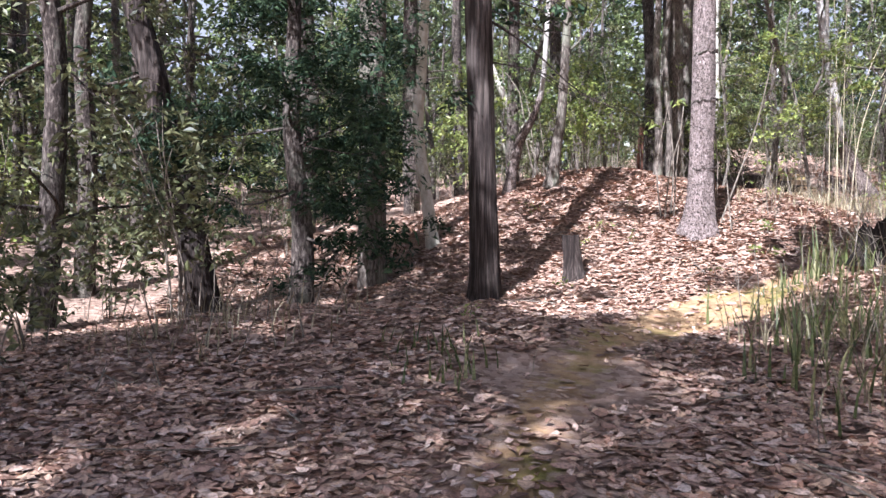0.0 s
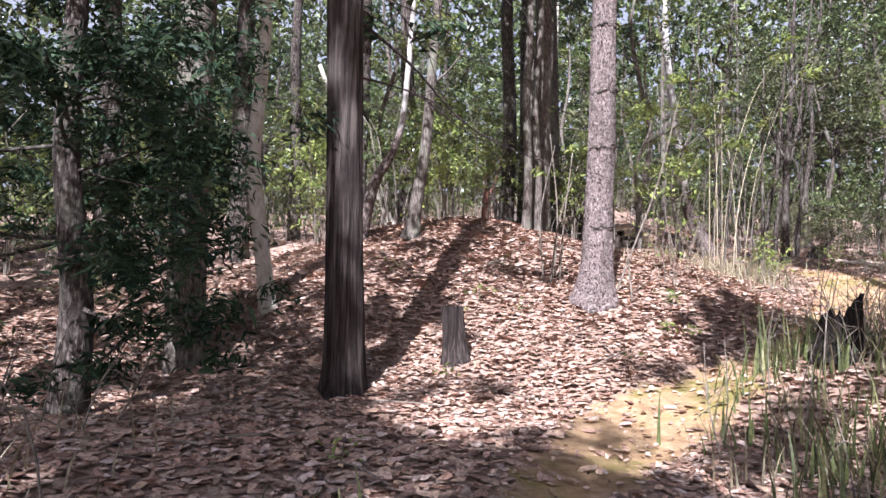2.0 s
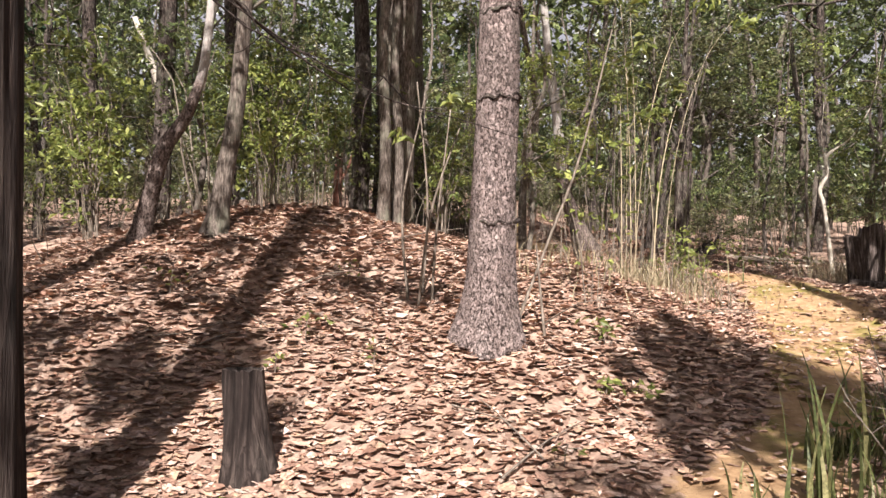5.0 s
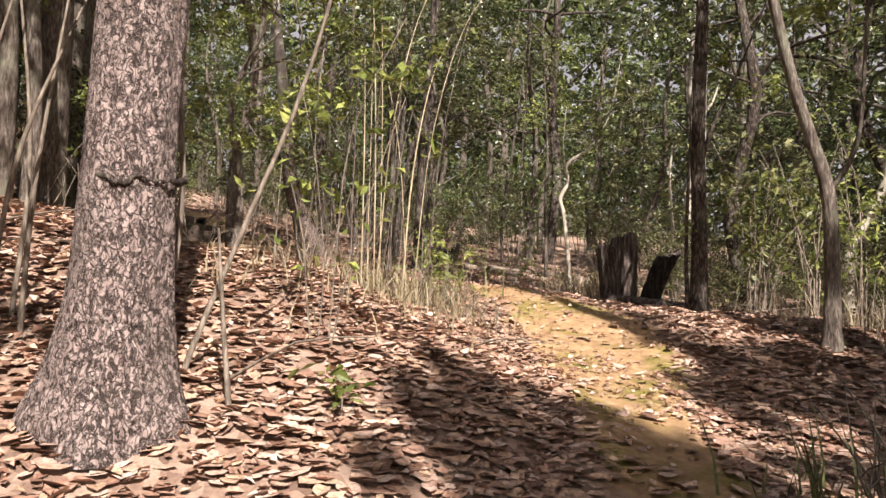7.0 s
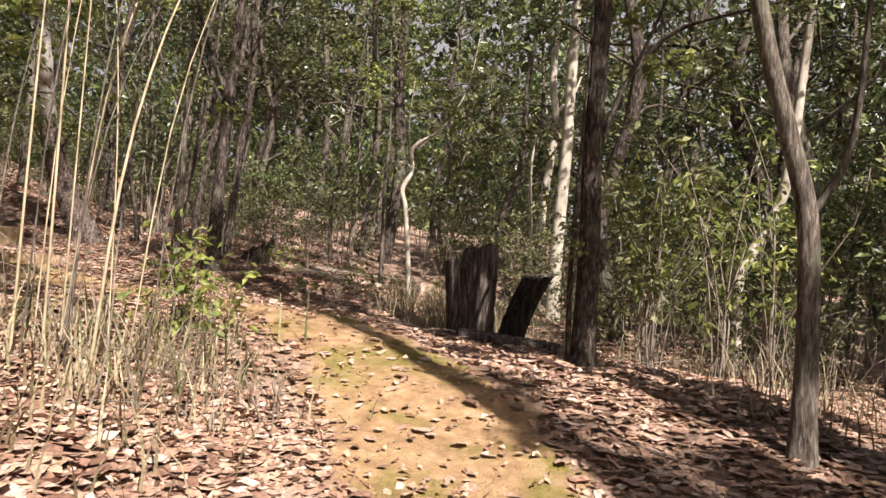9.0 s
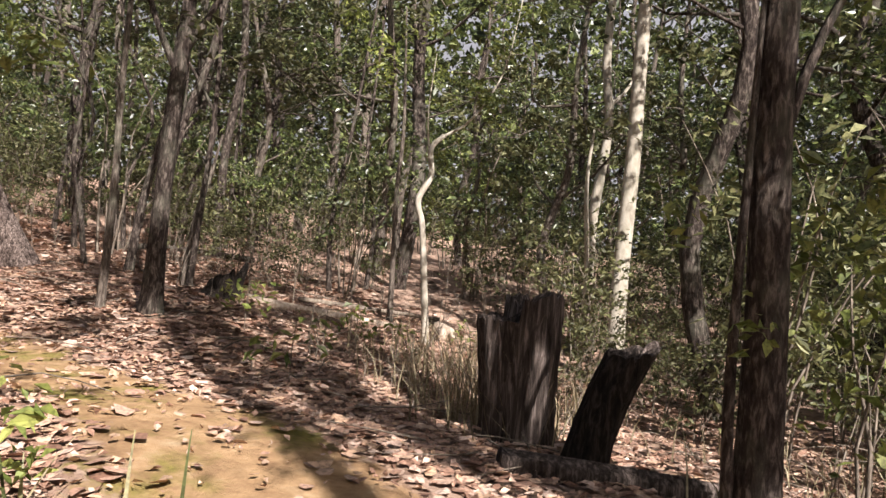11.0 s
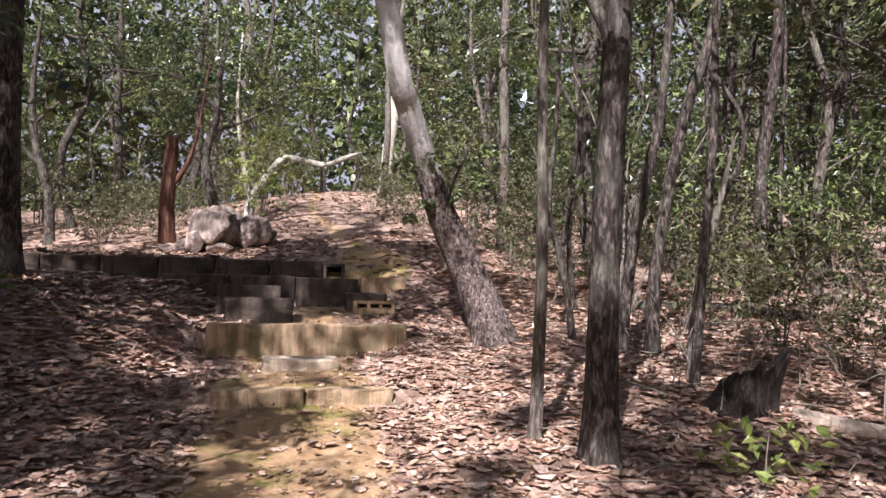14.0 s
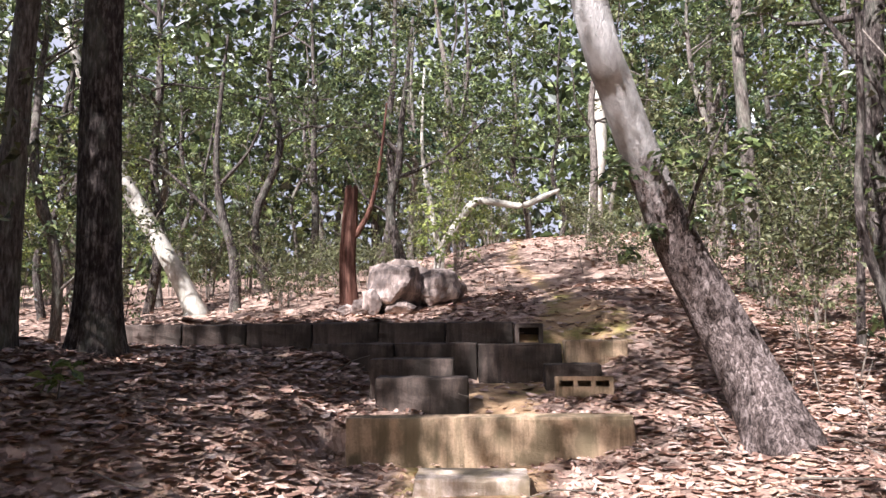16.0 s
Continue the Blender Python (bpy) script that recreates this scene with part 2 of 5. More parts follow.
MAT_GREEN_GRASS = leaf_material("green_grass", [(0.0, (0.06, 0.07, 0.025)), (0.6, (0.125, 0.14, 0.05)), (1.0, (0.28, 0.25, 0.12))], 0.5, 0.3, 0.3)
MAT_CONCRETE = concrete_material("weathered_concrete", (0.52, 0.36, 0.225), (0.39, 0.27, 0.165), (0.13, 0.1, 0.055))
# stained tone, made darker still to carry the terrace walls' shade
MAT_CONCRETE_DARK = concrete_material("stained_shaded_concrete", (0.13, 0.095, 0.075), (0.075, 0.055, 0.043), (0.03, 0.024, 0.018))
MAT_CONCRETE_PALE = concrete_material("pale_concrete", (0.55, 0.44, 0.35), (0.46, 0.36, 0.28), (0.26, 0.2, 0.12))
MAT_ROCK = concrete_material("pale_rock", (0.44, 0.345, 0.285), (0.27, 0.205, 0.17), (0.09, 0.07, 0.06))


# ---------- mesh helpers ----------
def mesh_object(name, verts, faces, mat, parent=None, smooth=True, label=""):
    """verts (n, 3), faces (m, k) arrays of one face size, or a list of such arrays."""
    groups = faces if isinstance(faces, list) else [faces]
    groups = [np.asarray(g, dtype=np.int32) for g in groups if len(g)]
    me = bpy.data.meshes.new(name)
    verts = np.asarray(verts, dtype=np.float32)
    me.vertices.add(len(verts))
    me.vertices.foreach_set("co", verts.ravel())
    loops = np.concatenate([g.ravel() for g in groups])
    totals = np.concatenate([np.full(len(g), g.shape[1], dtype=np.int32) for g in groups])
    me.loops.add(len(loops))
    me.loops.foreach_set("vertex_index", loops)
    me.polygons.add(len(totals))
    me.polygons.foreach_set("loop_start", np.concatenate([[0], np.cumsum(totals)[:-1]]).astype(np.int32))
    me.polygons.foreach_set("loop_total", totals)
    me.polygons.foreach_set("use_smooth", np.full(len(totals), smooth))
    me.update(calc_edges=True)
    me.validate()
    me.materials.append(mat)
    ob = new(name, me)
    if parent:
        ob.parent = parent
    if label:
        ob["label"] = label
    return ob


def part(name, bm, mat, parent, label=""):
    me = bpy.data.meshes.new(name)
    bm.to_mesh(me)
    bm.free()
    me.materials.append(mat)
    ob = new(name, me)
    ob.parent = parent
    if label:
        ob["label"] = label
    return ob


def thing(name, x, y, label, category, group="", z=None, rz=0.0):
    ob = new(name)
    ob.matrix_world = pose(x, y, height(x, y) if z is None else z, 0, 0, rz)
    return tagged(ob, label, category, group)


def spline(points, n):
    """A Catmull-Rom curve through the points, n samples."""
    p = np.asarray(points, dtype=float)
    p = np.vstack([2 * p[0] - p[1], p, 2 * p[-1] - p[-2]])
    u = np.linspace(0, len(p) - 3 - 1e-6, n)
    i = u.astype(int)
    f = (u - i)[:, None]
    a, b, c, d = p[i], p[i + 1], p[i + 2], p[i + 3]
    return 0.5 * (2 * b + (c - a) * f + (2 * a - 5 * b + 4 * c - d) * f**2 + (3 * b - a - 3 * c + d) * f**3)


def tube(points, radii, sides=10, samples=0, ridges=0.0, flare=0.0, seed=0, cap=True):
    """A stem along the points, tapering through the radii, with ridged, uneven sides and a flared foot."""
    n = samples or max(4, 3 * len(points))
    c = spline(points, n) if len(points) > 2 else np.linspace(points[0], points[-1], n)
    r = np.interp(np.linspace(0, 1, n), np.linspace(0, 1, len(radii)), radii)
    tan = np.gradient(c, axis=0)
    tan /= np.linalg.norm(tan, axis=1)[:, None] + 1e-9
    ref = np.array([1.0, 0.1, 0.05])
    s1 = np.cross(tan, ref)
    s1 /= np.linalg.norm(s1, axis=1)[:, None]
    s2 = np.cross(tan, s1)
    a = np.linspace(0, 2 * np.pi, sides, endpoint=False)
    rg = np.random.default_rng(seed + 11)
    wob = np.zeros((n, sides))
    if ridges:
        length = np.concatenate([[0], np.cumsum(np.linalg.norm(np.diff(c, axis=0), axis=1))])
        for k in range(7):
            fr, ph, fz = rg.integers(2, max(3, sides // 2)), rg.uniform(0, 6.28), rg.uniform(-2.5, 2.5)
            wob += np.sin(fr * a[None, :] + ph + fz * length[:, None]) / 3
        wob *= ridges
        if flare:
            fl = flare * np.exp(-length / 0.16)
            lobes = 0.65 + 0.35 * np.sin(rg.integers(4, 6) * a + rg.uniform(0, 6))
            wob += fl[:, None] * lobes[None, :]
    rr = r[:, None] * (1 + wob)
    v = c[:, None, :] + rr[..., None] * (np.cos(a)[None, :, None] * s1[:, None, :] + np.sin(a)[None, :, None] * s2[:, None, :])
    v = v.reshape(-1, 3)
    i = np.arange(n - 1)[:, None] * sides
    j = np.arange(sides)[None, :]
    k = (j + 1) % sides
    f = np.stack([i + j, i + k, i + sides + k, i + sides + j], -1).reshape(-1, 4)
    if cap:
        v = np.vstack([v, c[-1:]])
        top = (n - 1) * sides
        t = np.stack([top + np.arange(sides), top + (np.arange(sides) + 1) % sides, np.full(sides, len(v) - 1)], -1)
        return v, f, t
    return v, f, np.zeros((0, 3), dtype=int)


def join(tubes):
    vs, fs, ts, o = [], [], [], 0
    for v, f, t in tubes:
        vs.append(v)
        fs.append(f + o)
        ts.append(t + o)
        o += len(v)
    return np.vstack(vs), [np.vstack(fs), np.vstack(ts)]


def leaves(centres, size, rg, flat=0.5, aspect=0.42, curl=0.12, out=None):
    """One pointed, folded leaf of four vertices a centre. flat: how near to level they lie (0 random, 1 level); out: the way each faces out of its clump."""
    n = len(centres)
    s = size * rg.uniform(0.6, 1.35, n)
    nrm = rg.normal(size=(n, 3)) * (1 - flat)
    nrm[:, 2] += flat + 0.05
    if out is not None:
        nrm = 0.55 * nrm + 0.75 * out
    nrm /= np.linalg.norm(nrm, axis=1)[:, None]
    d = rg.normal(size=(n, 3))
    d -= (d * nrm).sum(1)[:, None] * nrm
    d /= np.linalg.norm(d, axis=1)[:, None]
    w = np.cross(nrm, d)
    L, W = s[:, None], (s * aspect * rg.uniform(0.7, 1.3, n))[:, None]
    c = (rg.normal(size=n) * curl * s)[:, None] + 0.1 * L
    v = np.stack([centres - d * L * 0.5, centres + w * W * 0.5 + nrm * c, centres + d * L * 0.5, centres - w * W * 0.5 + nrm * c], 1)
    b = np.arange(n)[:, None] * 4
    f = np.vstack([b + np.array([[0, 1, 2]]), b + np.array([[0, 2, 3]])])
    return v.reshape(-1, 3), f


# ---------- ground ----------
MOUNDS = [
    (2.2, 11.6, 1.6, 0.51),
    (4.6, 9.9, 0.8, 0.22),
    (3.2, 9.2, 1, 0.20),
    (5.6, 8.3, 1.2, -0.14),
    (2.2, 6.6, 1.5, -0.18),
    (7.6, 10.3, 1.8, 0.06),
    (5.2, 17.8, 1.4, 0.40),
    (8.4, 16, 1.5, -0.32),
    (10.5, 16.5, 2.2, 0.08),
    (8.5, 21.5, 2.2, 0.09),
    (10.5, 30, 4, 1.08),
    (-2, 9, 2.5, -0.59),
    (13, 12, 3, -0.31),
    (0, 3, 2.5, -0.11),
    (6.5, 14, 2, -0.30),
    (3.5, 14.5, 2.5, 0.72),
    (-1, 6, 1.5, 0.29),
    (8.4, 8.6, 1.4, 0.20),
    (6.6, 9.8, 0.7, -0.17),
    (9.9, 14.3, 1.1, 0.19),
    (-0.4, 10.2, 1, 0.33),
    (10.3, 18.2, 0.9, -0.17),
    (8, 12, 1.3, 0.15),
    (9.4, 20.5, 0.9, 0.20),
    (10.2, 22.2, 0.9, 0.18),
    (2.7, 9.9, 0.7, -0.15),
    (3.6, 6.1, 0.5, 0.35),
]
TRACK = np.array([(-0.6, -12), (-0.2, -4), (0.05, 0), (0.2, 2.6), (0.75, 4.4), (1.6, 5.75), (2.4, 6.45), (3.4, 6.95), (4.5, 7.6), (5.35, 8.35), (6.4, 9.15), (7.35, 10.1), (7.9, 11.3), (8.1, 12.8), (8.15, 14.5), (8.3, 16.5), (8.4, 18.6), (9.1, 20.2), (9.2, 23.5), (8.8, 27.0), (9.4, 33.0)])
TRACK = spline(np.hstack([TRACK, np.zeros((len(TRACK), 1))]), 140)[:, :2]


def track_distance(x, y):
    d = np.full(np.shape(x), 1e9)
    for (ax, ay), (bx, by) in zip(TRACK[:-1], TRACK[1:]):
        ux, uy = bx - ax, by - ay
        t = np.clip(((x - ax) * ux + (y - ay) * uy) / (ux * ux + uy * uy), 0, 1)
        d = np.minimum(d, (x - ax - t * ux) ** 2 + (y - ay - t * uy) ** 2)
    return np.sqrt(d)


def step(e0, e1, v):
    t = np.clip((v - e0) / (e1 - e0), 0, 1)
    return t * t * (3 - 2 * t)


def heights(x, y):
    """The ground: a slope that rises away from the start, mounds and hollows, and the terraces held by the block walls."""
    x, y = np.asarray(x, float), np.asarray(y, float)
    a, b, c = 0.010, 0.034, 0.114
    far = np.clip(np.hypot(x - 5, y - 14) - 26, 0, None)
    z = a + b * np.clip(x, -30, 40) + c * np.clip(y, -25, 45)
    for mx, my, s, h in MOUNDS:
        z = z + h * np.exp(-((x - mx) ** 2 + (y - my) ** 2) / (2 * s * s))
    terrace = 1.84 + 0.04 * (y - 15.5)
    terrace = terrace + 0.11 * step(16.33, 16.43, y) + 0.23 * step(17.9, 18.0, y) + 0.1 * step(18.0, 19.2, y) + 0.2 * step(19.34, 19.44, y) + 0.17 * step(19.74, 19.84, y)
    wgt = step(7.1, 7.55, x) * (1 - step(8.95, 9.6, x)) * step(15.4, 16.2, y) * (1 - step(20.2, 21.2, y))
    z = z * (1 - wgt) + terrace * wgt
    upper = step(4.6, 5.6, x) * (1 - step(7.4, 7.7, x)) * step(19.72, 19.84, y) * (1 - step(20.5, 22.5, y))
    z = z * (1 - upper) + np.maximum(z, 2.93) * upper
    z = z + 0.025 * np.sin(1.7 * x + 0.6 * y) * np.sin(2.1 * y - 0.5 * x) + 0.012 * np.sin(5.1 * x + 2.3) * np.sin(4.3 * y + 1.1 * x)
    return z + 0.02 * far


def height(x, y):
    return float(heights(np.array([x]), np.array([y]))[0])


WAVES = [(RNG.normal(0, 9), RNG.normal(0, 9), RNG.uniform(0, 6.28)) for _ in range(14)]


def unevenness(x, y, d):
    """Small humps of the ground, smoother on the trodden track."""
    return 0.005 * sum(np.sin(fx * x + fy * y + ph) for fx, fy, ph in WAVES) * np.clip(d / 0.6, 0.3, 1)


def graded(lo, hi, fine, reach):
    mid = np.arange(lo, hi + 1e-6, fine)
    out, stepsize = [], fine
    p = 0.0
    while p < reach:
        stepsize *= 1.18
        p += stepsize
        out.append(p)
    out = np.array(out)
    return np.concatenate([lo - out[::-1], mid, hi + out])


gx, gy = graded(-6, 15, 0.1, 260), graded(-3, 26, 0.1, 260)
GX, GY = np.meshgrid(gx, gy)
GZ = heights(GX, GY)
TD = track_distance(GX, GY)
GZ = GZ + unevenness(GX, GY, TD)
nx, ny = len(gx), len(gy)
I = (np.arange(ny - 1)[:, None] * nx + np.arange(nx - 1)[None, :]).ravel()
ground = mesh_object("ground", np.stack([GX.ravel(), GY.ravel(), GZ.ravel()], -1), np.stack([I, I + 1, I + nx + 1, I + nx], -1), MAT_GROUND)
tagged(ground, "forest floor of leaf mould with a trodden ochre path", "ground", kind="structure")
def path_width(x, y):
    return 0.3 + 0.25 * np.exp(-((x - 2.4) ** 2 + (y - 6.6) ** 2) / 0.8) + 0.35 * np.exp(-((x - 6.7) ** 2 + (y - 9.6) ** 2) / 1.8) + 0.25 * np.exp(-((x - 8.2) ** 2 + (y - 16.6) ** 2) / 2.5) + 0.25 * np.exp(-((x - 7.75) ** 2 + (y - 11.2) ** 2) / 0.9) + 0.32 * np.exp(-((x - 8.1) ** 2 + (y - 14.8) ** 2) / 1.2)


attr = ground.data.attributes.new("path", "FLOAT", "POINT")
attr.data.foreach_set("value", ((0.95 - 0.5 * TD / path_width(GX, GY)) * (0.62 + 0.38 * step(4.6, 5.8, GY)) * (1 - 0.42 * step(19.8, 21.5, GY)) + 0.75 * np.exp(-((GX - 6.6) / 1.5) ** 2 - ((GY - 21.0) / 0.9) ** 2) + 0.55 * np.exp(-((GX - 9.65) / 0.45) ** 2 - ((GY - 19.8) / 1.5) ** 2)).clip(0, 1).ravel().astype(np.float32))


# ---------- leaf litter ----------
def litter_leaf(n, rg, size):
    """Curled dead leaves: five points and a midrib each, as (n, 6, 3) about the origin, and the faces of one."""
    s = size * rg.uniform(0.45, 1.3, n)
    asp = rg.uniform(0.5, 0.85, n)
    fold = rg.normal(0.02, 0.055, n)
    bend = rg.normal(0.0, 0.08, n)
    base = np.array([(-0.5, 0, 0), (-0.22, 0.44, 1), (0.24, 0.4, 1), (0.5, 0, 0), (0.24, -0.4, 1), (-0.22, -0.44, 1)])
    v = np.zeros((n, 6, 3))
    v[:, :, 0] = base[:, 0] * s[:, None]
    v[:, :, 1] = base[:, 1] * (s * asp)[:, None]
    v[:, :, 2] = base[:, 2] * (fold * s)[:, None] + (base[:, 0] ** 2 * 4) * (bend * s)[:, None] + rg.normal(0, 0.02, (n, 6)) * s[:, None]
    yaw, tilt, roll = rg.uniform(0, 6.28, n), rg.normal(0, 0.12, n), rg.normal(0, 0.12, n)
    cy, sy = np.cos(yaw), np.sin(yaw)
    v[:, :, 2] += v[:, :, 0] * np.tan(tilt)[:, None] + v[:, :, 1] * np.tan(roll)[:, None]
    x = v[:, :, 0] * cy[:, None] - v[:, :, 1] * sy[:, None]
    y = v[:, :, 0] * sy[:, None] + v[:, :, 1] * cy[:, None]
    v[:, :, 0], v[:, :, 1] = x, y
    return v


def scatter_litter(n, x0, x1, y0, y1, size, seed, keep_path=0.05, coarse=False):
    rg = np.random.default_rng(seed)
    x, y = rg.uniform(x0, x1, n), rg.uniform(y0, y1, n)
    d = track_distance(x, y)
    ok = (d > path_width(x, y) * rg.uniform(0.75, 1.35, n)) | (rg.uniform(0, 1, n) < keep_path)
    ok &= rg.uniform(0, 1, n) > 0.85 * np.exp(-((x - 6.6) / 1.5) ** 2 - ((y - 21.0) / 0.9) ** 2)
    ok &= ~((x > 7.5) & (x < 9.2) & (y > 16.2) & (y < 19.9) & (rg.uniform(0, 1, n) < 0.6))
    ok &= rg.uniform(0, 1, n) > np.minimum(0.95, 1.6 * np.exp(-((x - 0.7) / 0.6) ** 2 - ((y - 4.3) / 0.6) ** 2))
    ok &= rg.uniform(0, 1, n) > 0.85 * np.exp(-((x - 9.6) / 0.35) ** 2 - ((y - 19.8) / 1.3) ** 2)
    if coarse:
        ok &= ~((x > 3.5) & (x < 13.5) & (y < 22.5))
    x, y, d = x[ok], y[ok], d[ok]
    v = litter_leaf(len(x), rg, size)
    v[:, :, 0] += x[:, None]
    v[:, :, 1] += y[:, None]
    v[:, :, 2] += (heights(x, y) + unevenness(x, y, d) + rg.uniform(0.004, 0.02, len(x)))[:, None]
    b = np.arange(len(x))[:, None] * 6
    return v.reshape(-1, 3), np.vstack([b + np.array([[0, 1, 2, 3]]), b + np.array([[0, 3, 4, 5]])])


def stuff(name, chunks, mat, label, category, smooth=False):
    vs, fs, o = [], [], 0
    for v, f in chunks:
        vs.append(v)
        fs.append(f + o)
        o += len(v)
    return tagged(mesh_object(name, np.vstack(vs), np.vstack(fs), mat, smooth=smooth), label, category, kind="stuff")


stuff("leaf_litter", [
    scatter_litter(70000, -3.5, 6.5, 2.0, 13.0, 0.084, 21),
    scatter_litter(66000, 4.5, 13.5, 7.5, 20.0, 0.084, 22),
    scatter_litter(17000, -2.5, 3.0, 0.2, 5.0, 0.08, 24, 0.5),
    scatter_litter(18000, -8.0, 18.0, 12.0, 30.0, 0.115, 23, 0.4, True),
    scatter_litter(14000, 3.5, 12.5, 18.5, 23.5, 0.085, 25, 0.25),
], MAT_LITTER, "thick carpet of curled tan and brown dead leaves", "leaf litter")


def fragments(n, x0, x1, y0, y1, size, seed):
    """Crumbled bits of leaf, one small quad each, between the whole leaves."""
    rgf = np.random.default_rng(seed)
    x, y = rgf.uniform(x0, x1, n), rgf.uniform(y0, y1, n)
    ok = (track_distance(x, y) > path_width(x, y) * rgf.uniform(0.5, 1.3, n)) | (rgf.uniform(0, 1, n) < 0.25)
    ok &= rgf.uniform(0, 1, n) > np.minimum(0.9, 1.6 * np.exp(-((x - 0.7) / 0.6) ** 2 - ((y - 4.3) / 0.6) ** 2))
    x, y = x[ok], y[ok]
    z = heights(x, y) + unevenness(x, y, track_distance(x, y))
    v, f = leaves(np.stack([x, y, z + rgf.uniform(0.008, 0.026, len(x))], -1), size, rgf, 0.72, 0.7)
    return v, f


stuff("leaf_crumbs", [fragments(34000, -3.0, 6.5, 2.5, 12.5, 0.04, 31), fragments(28000, 5.0, 13.0, 8.0, 18.5, 0.04, 32), fragments(6000, -2.5, 3.0, 0.5, 5.0, 0.04, 33)], MAT_LITTER, "crumbled bits of dead leaf between whole leaves", "leaf litter")


# ---------- trees ----------
def tree(name, x, y, points, radii, mat, label, sides=12, samples=0, ridges=0.05, flare=0.5, branches=(), crown=None, crown_mat=None, seed=0, category="tree", group="", aspect=0.42):
    """points: offsets from the foot; branches: (points, r0, r1); crown: (centres, spread, count, size, flat)."""
    t = thing(name, x, y, label, category, group)
    p = [(0, 0, -0.12)] + [tuple(q) for q in points]
    v, f, c = tube(p, [radii[0]] + list(radii), sides, samples or 6 * len(p), ridges, flare, seed)
    trunk = mesh_object("trunk", v, [f, c], mat, t)
    for k, (bp, r0, r1) in enumerate(branches):
        v, f, c = tube(bp, [r0, r1], 6 if r0 > 0.03 else 4, 2 * len(bp) + 1, 0.06, 0, seed + k)
        mesh_object("branch", v, [f, c], mat, trunk)
    if crown:
        add_crown(t, crown, crown_mat, seed, aspect)
    return t


def add_crown(t, crown, mat, seed, aspect=0.42):
    rg = np.random.default_rng(seed + 77)
    vs, fs, o = [], [], 0
    for centre, spread, count, size, flat in crown:
        sub = rg.normal(size=(max(3, count // 70), 3)) * np.array(spread) * 0.85 + np.array(centre)
        off = rg.normal(size=(count, 3))
        pos = sub[rg.integers(0, len(sub), count)] + off * np.array(spread) * 0.23
        out = off / (np.linalg.norm(off, axis=1)[:, None] + 1e-6)
        out[:, 2] = np.abs(out[:, 2]) + 0.15
        v, f = leaves(pos, size, rg, flat, aspect, out=out)
        vs.append(v)
        fs.append(f + o)
        o += len(v)
    return mesh_object("crown", np.vstack(vs), np.vstack(fs), mat, t, smooth=False)


def limbs(rg, trunk, first, count, reach, rise, r):
    """Branches off a trunk curve, crooked, from the share first of its length upwards. Returns them and their ends."""
    out, ends = [], []
    c = spline(trunk, 60)
    for _ in range(count):
        u = rg.uniform(first, 0.98)
        p = c[int(u * 59)]
        a = rg.uniform(0, 6.28)
        L = reach * (1.15 - 0.6 * u) * rg.uniform(0.6, 1.3)
        e = p + np.array([math.cos(a) * L, math.sin(a) * L, rise * L * rg.uniform(0.3, 1.3)])
        m1 = p + (e - p) * 0.35 + rg.normal(size=3) * 0.09 * L
        m2 = p + (e - p) * 0.7 + rg.normal(size=3) * 0.12 * L
        out.append(([p, m1, m2, e], r * rg.uniform(0.6, 1.1), r * 0.15))
        ends += [m2, e]
    return out, ends


def forest_tree(name, x, y, h, r, mat, leaf_mat, seed, label, first=0.25, count=9, reach=1.6, leaf_count=3200, leaf_size=0.11, lean=(0, 0), clump=0.55, crook=0.12, rise=0.6, group=""):
    rg = np.random.default_rng(seed)
    n = 6
    pts = [(lean[0] * h * k / n + rg.normal() * crook * (k > 0), lean[1] * h * k / n + rg.normal() * crook * (k > 0), h * k / n) for k in range(n + 1)]
    br, ends = limbs(rg, pts, first, count, reach, rise, r * 0.38)
    per = leaf_count // len(ends)
    crown = [(tuple(e), (clump, clump, clump * 0.6), per, leaf_size, 0.4) for e in ends]
    return tree(name, x, y, pts, [r, r * 0.9, r * 0.75, r * 0.55, r * 0.3, r * 0.1], mat, label, 10, 26, 0.04, 0.4, br, crown, leaf_mat, seed, group=group)


def stems_bush(name, x, y, h, spread, stems, mat, leaf_mat, seed, label, leaf_count=1800, leaf_size=0.09, r=0.012, clump=0.3, group="", category="shrub", low=0.35):
    """A shrub of several thin stems that lean outwards, with leaves along their upper parts."""
    rg = np.random.default_rng(seed)
    t = thing(name, x, y, label, category, group)
    tubes, crown = [], []
    for _ in range(stems):
        a, q = rg.uniform(0, 6.28), spread * rg.uniform(0.2, 1.0)
        hh = h * rg.uniform(0.6, 1.05)
        p = [np.array([math.cos(a) * q * 0.15, math.sin(a) * q * 0.15, -0.08])]
        for u in (0.35, 0.7, 1.0):
            p.append(np.array([math.cos(a) * q * u**1.3, math.sin(a) * q * u**1.3, hh * u]) + rg.normal(size=3) * 0.05 * h * u)
        tubes.append(tube(p, [r * rg.uniform(0.7, 1.3), r * 0.3], 4, 7))
        c = spline(p, 20)
        for u in (0.45, 0.65, 0.82, 0.97):
            if u >= low:
                crown.append((tuple(c[int(u * 19)]), (clump, clump, clump * 0.7), max(8, leaf_count // (stems * 4)), leaf_size, 0.35))
    for v, f, c in tubes:
        mesh_object("stem", v, [f, c], mat, t)
    add_crown(t, crown, leaf_mat, seed)
    return t


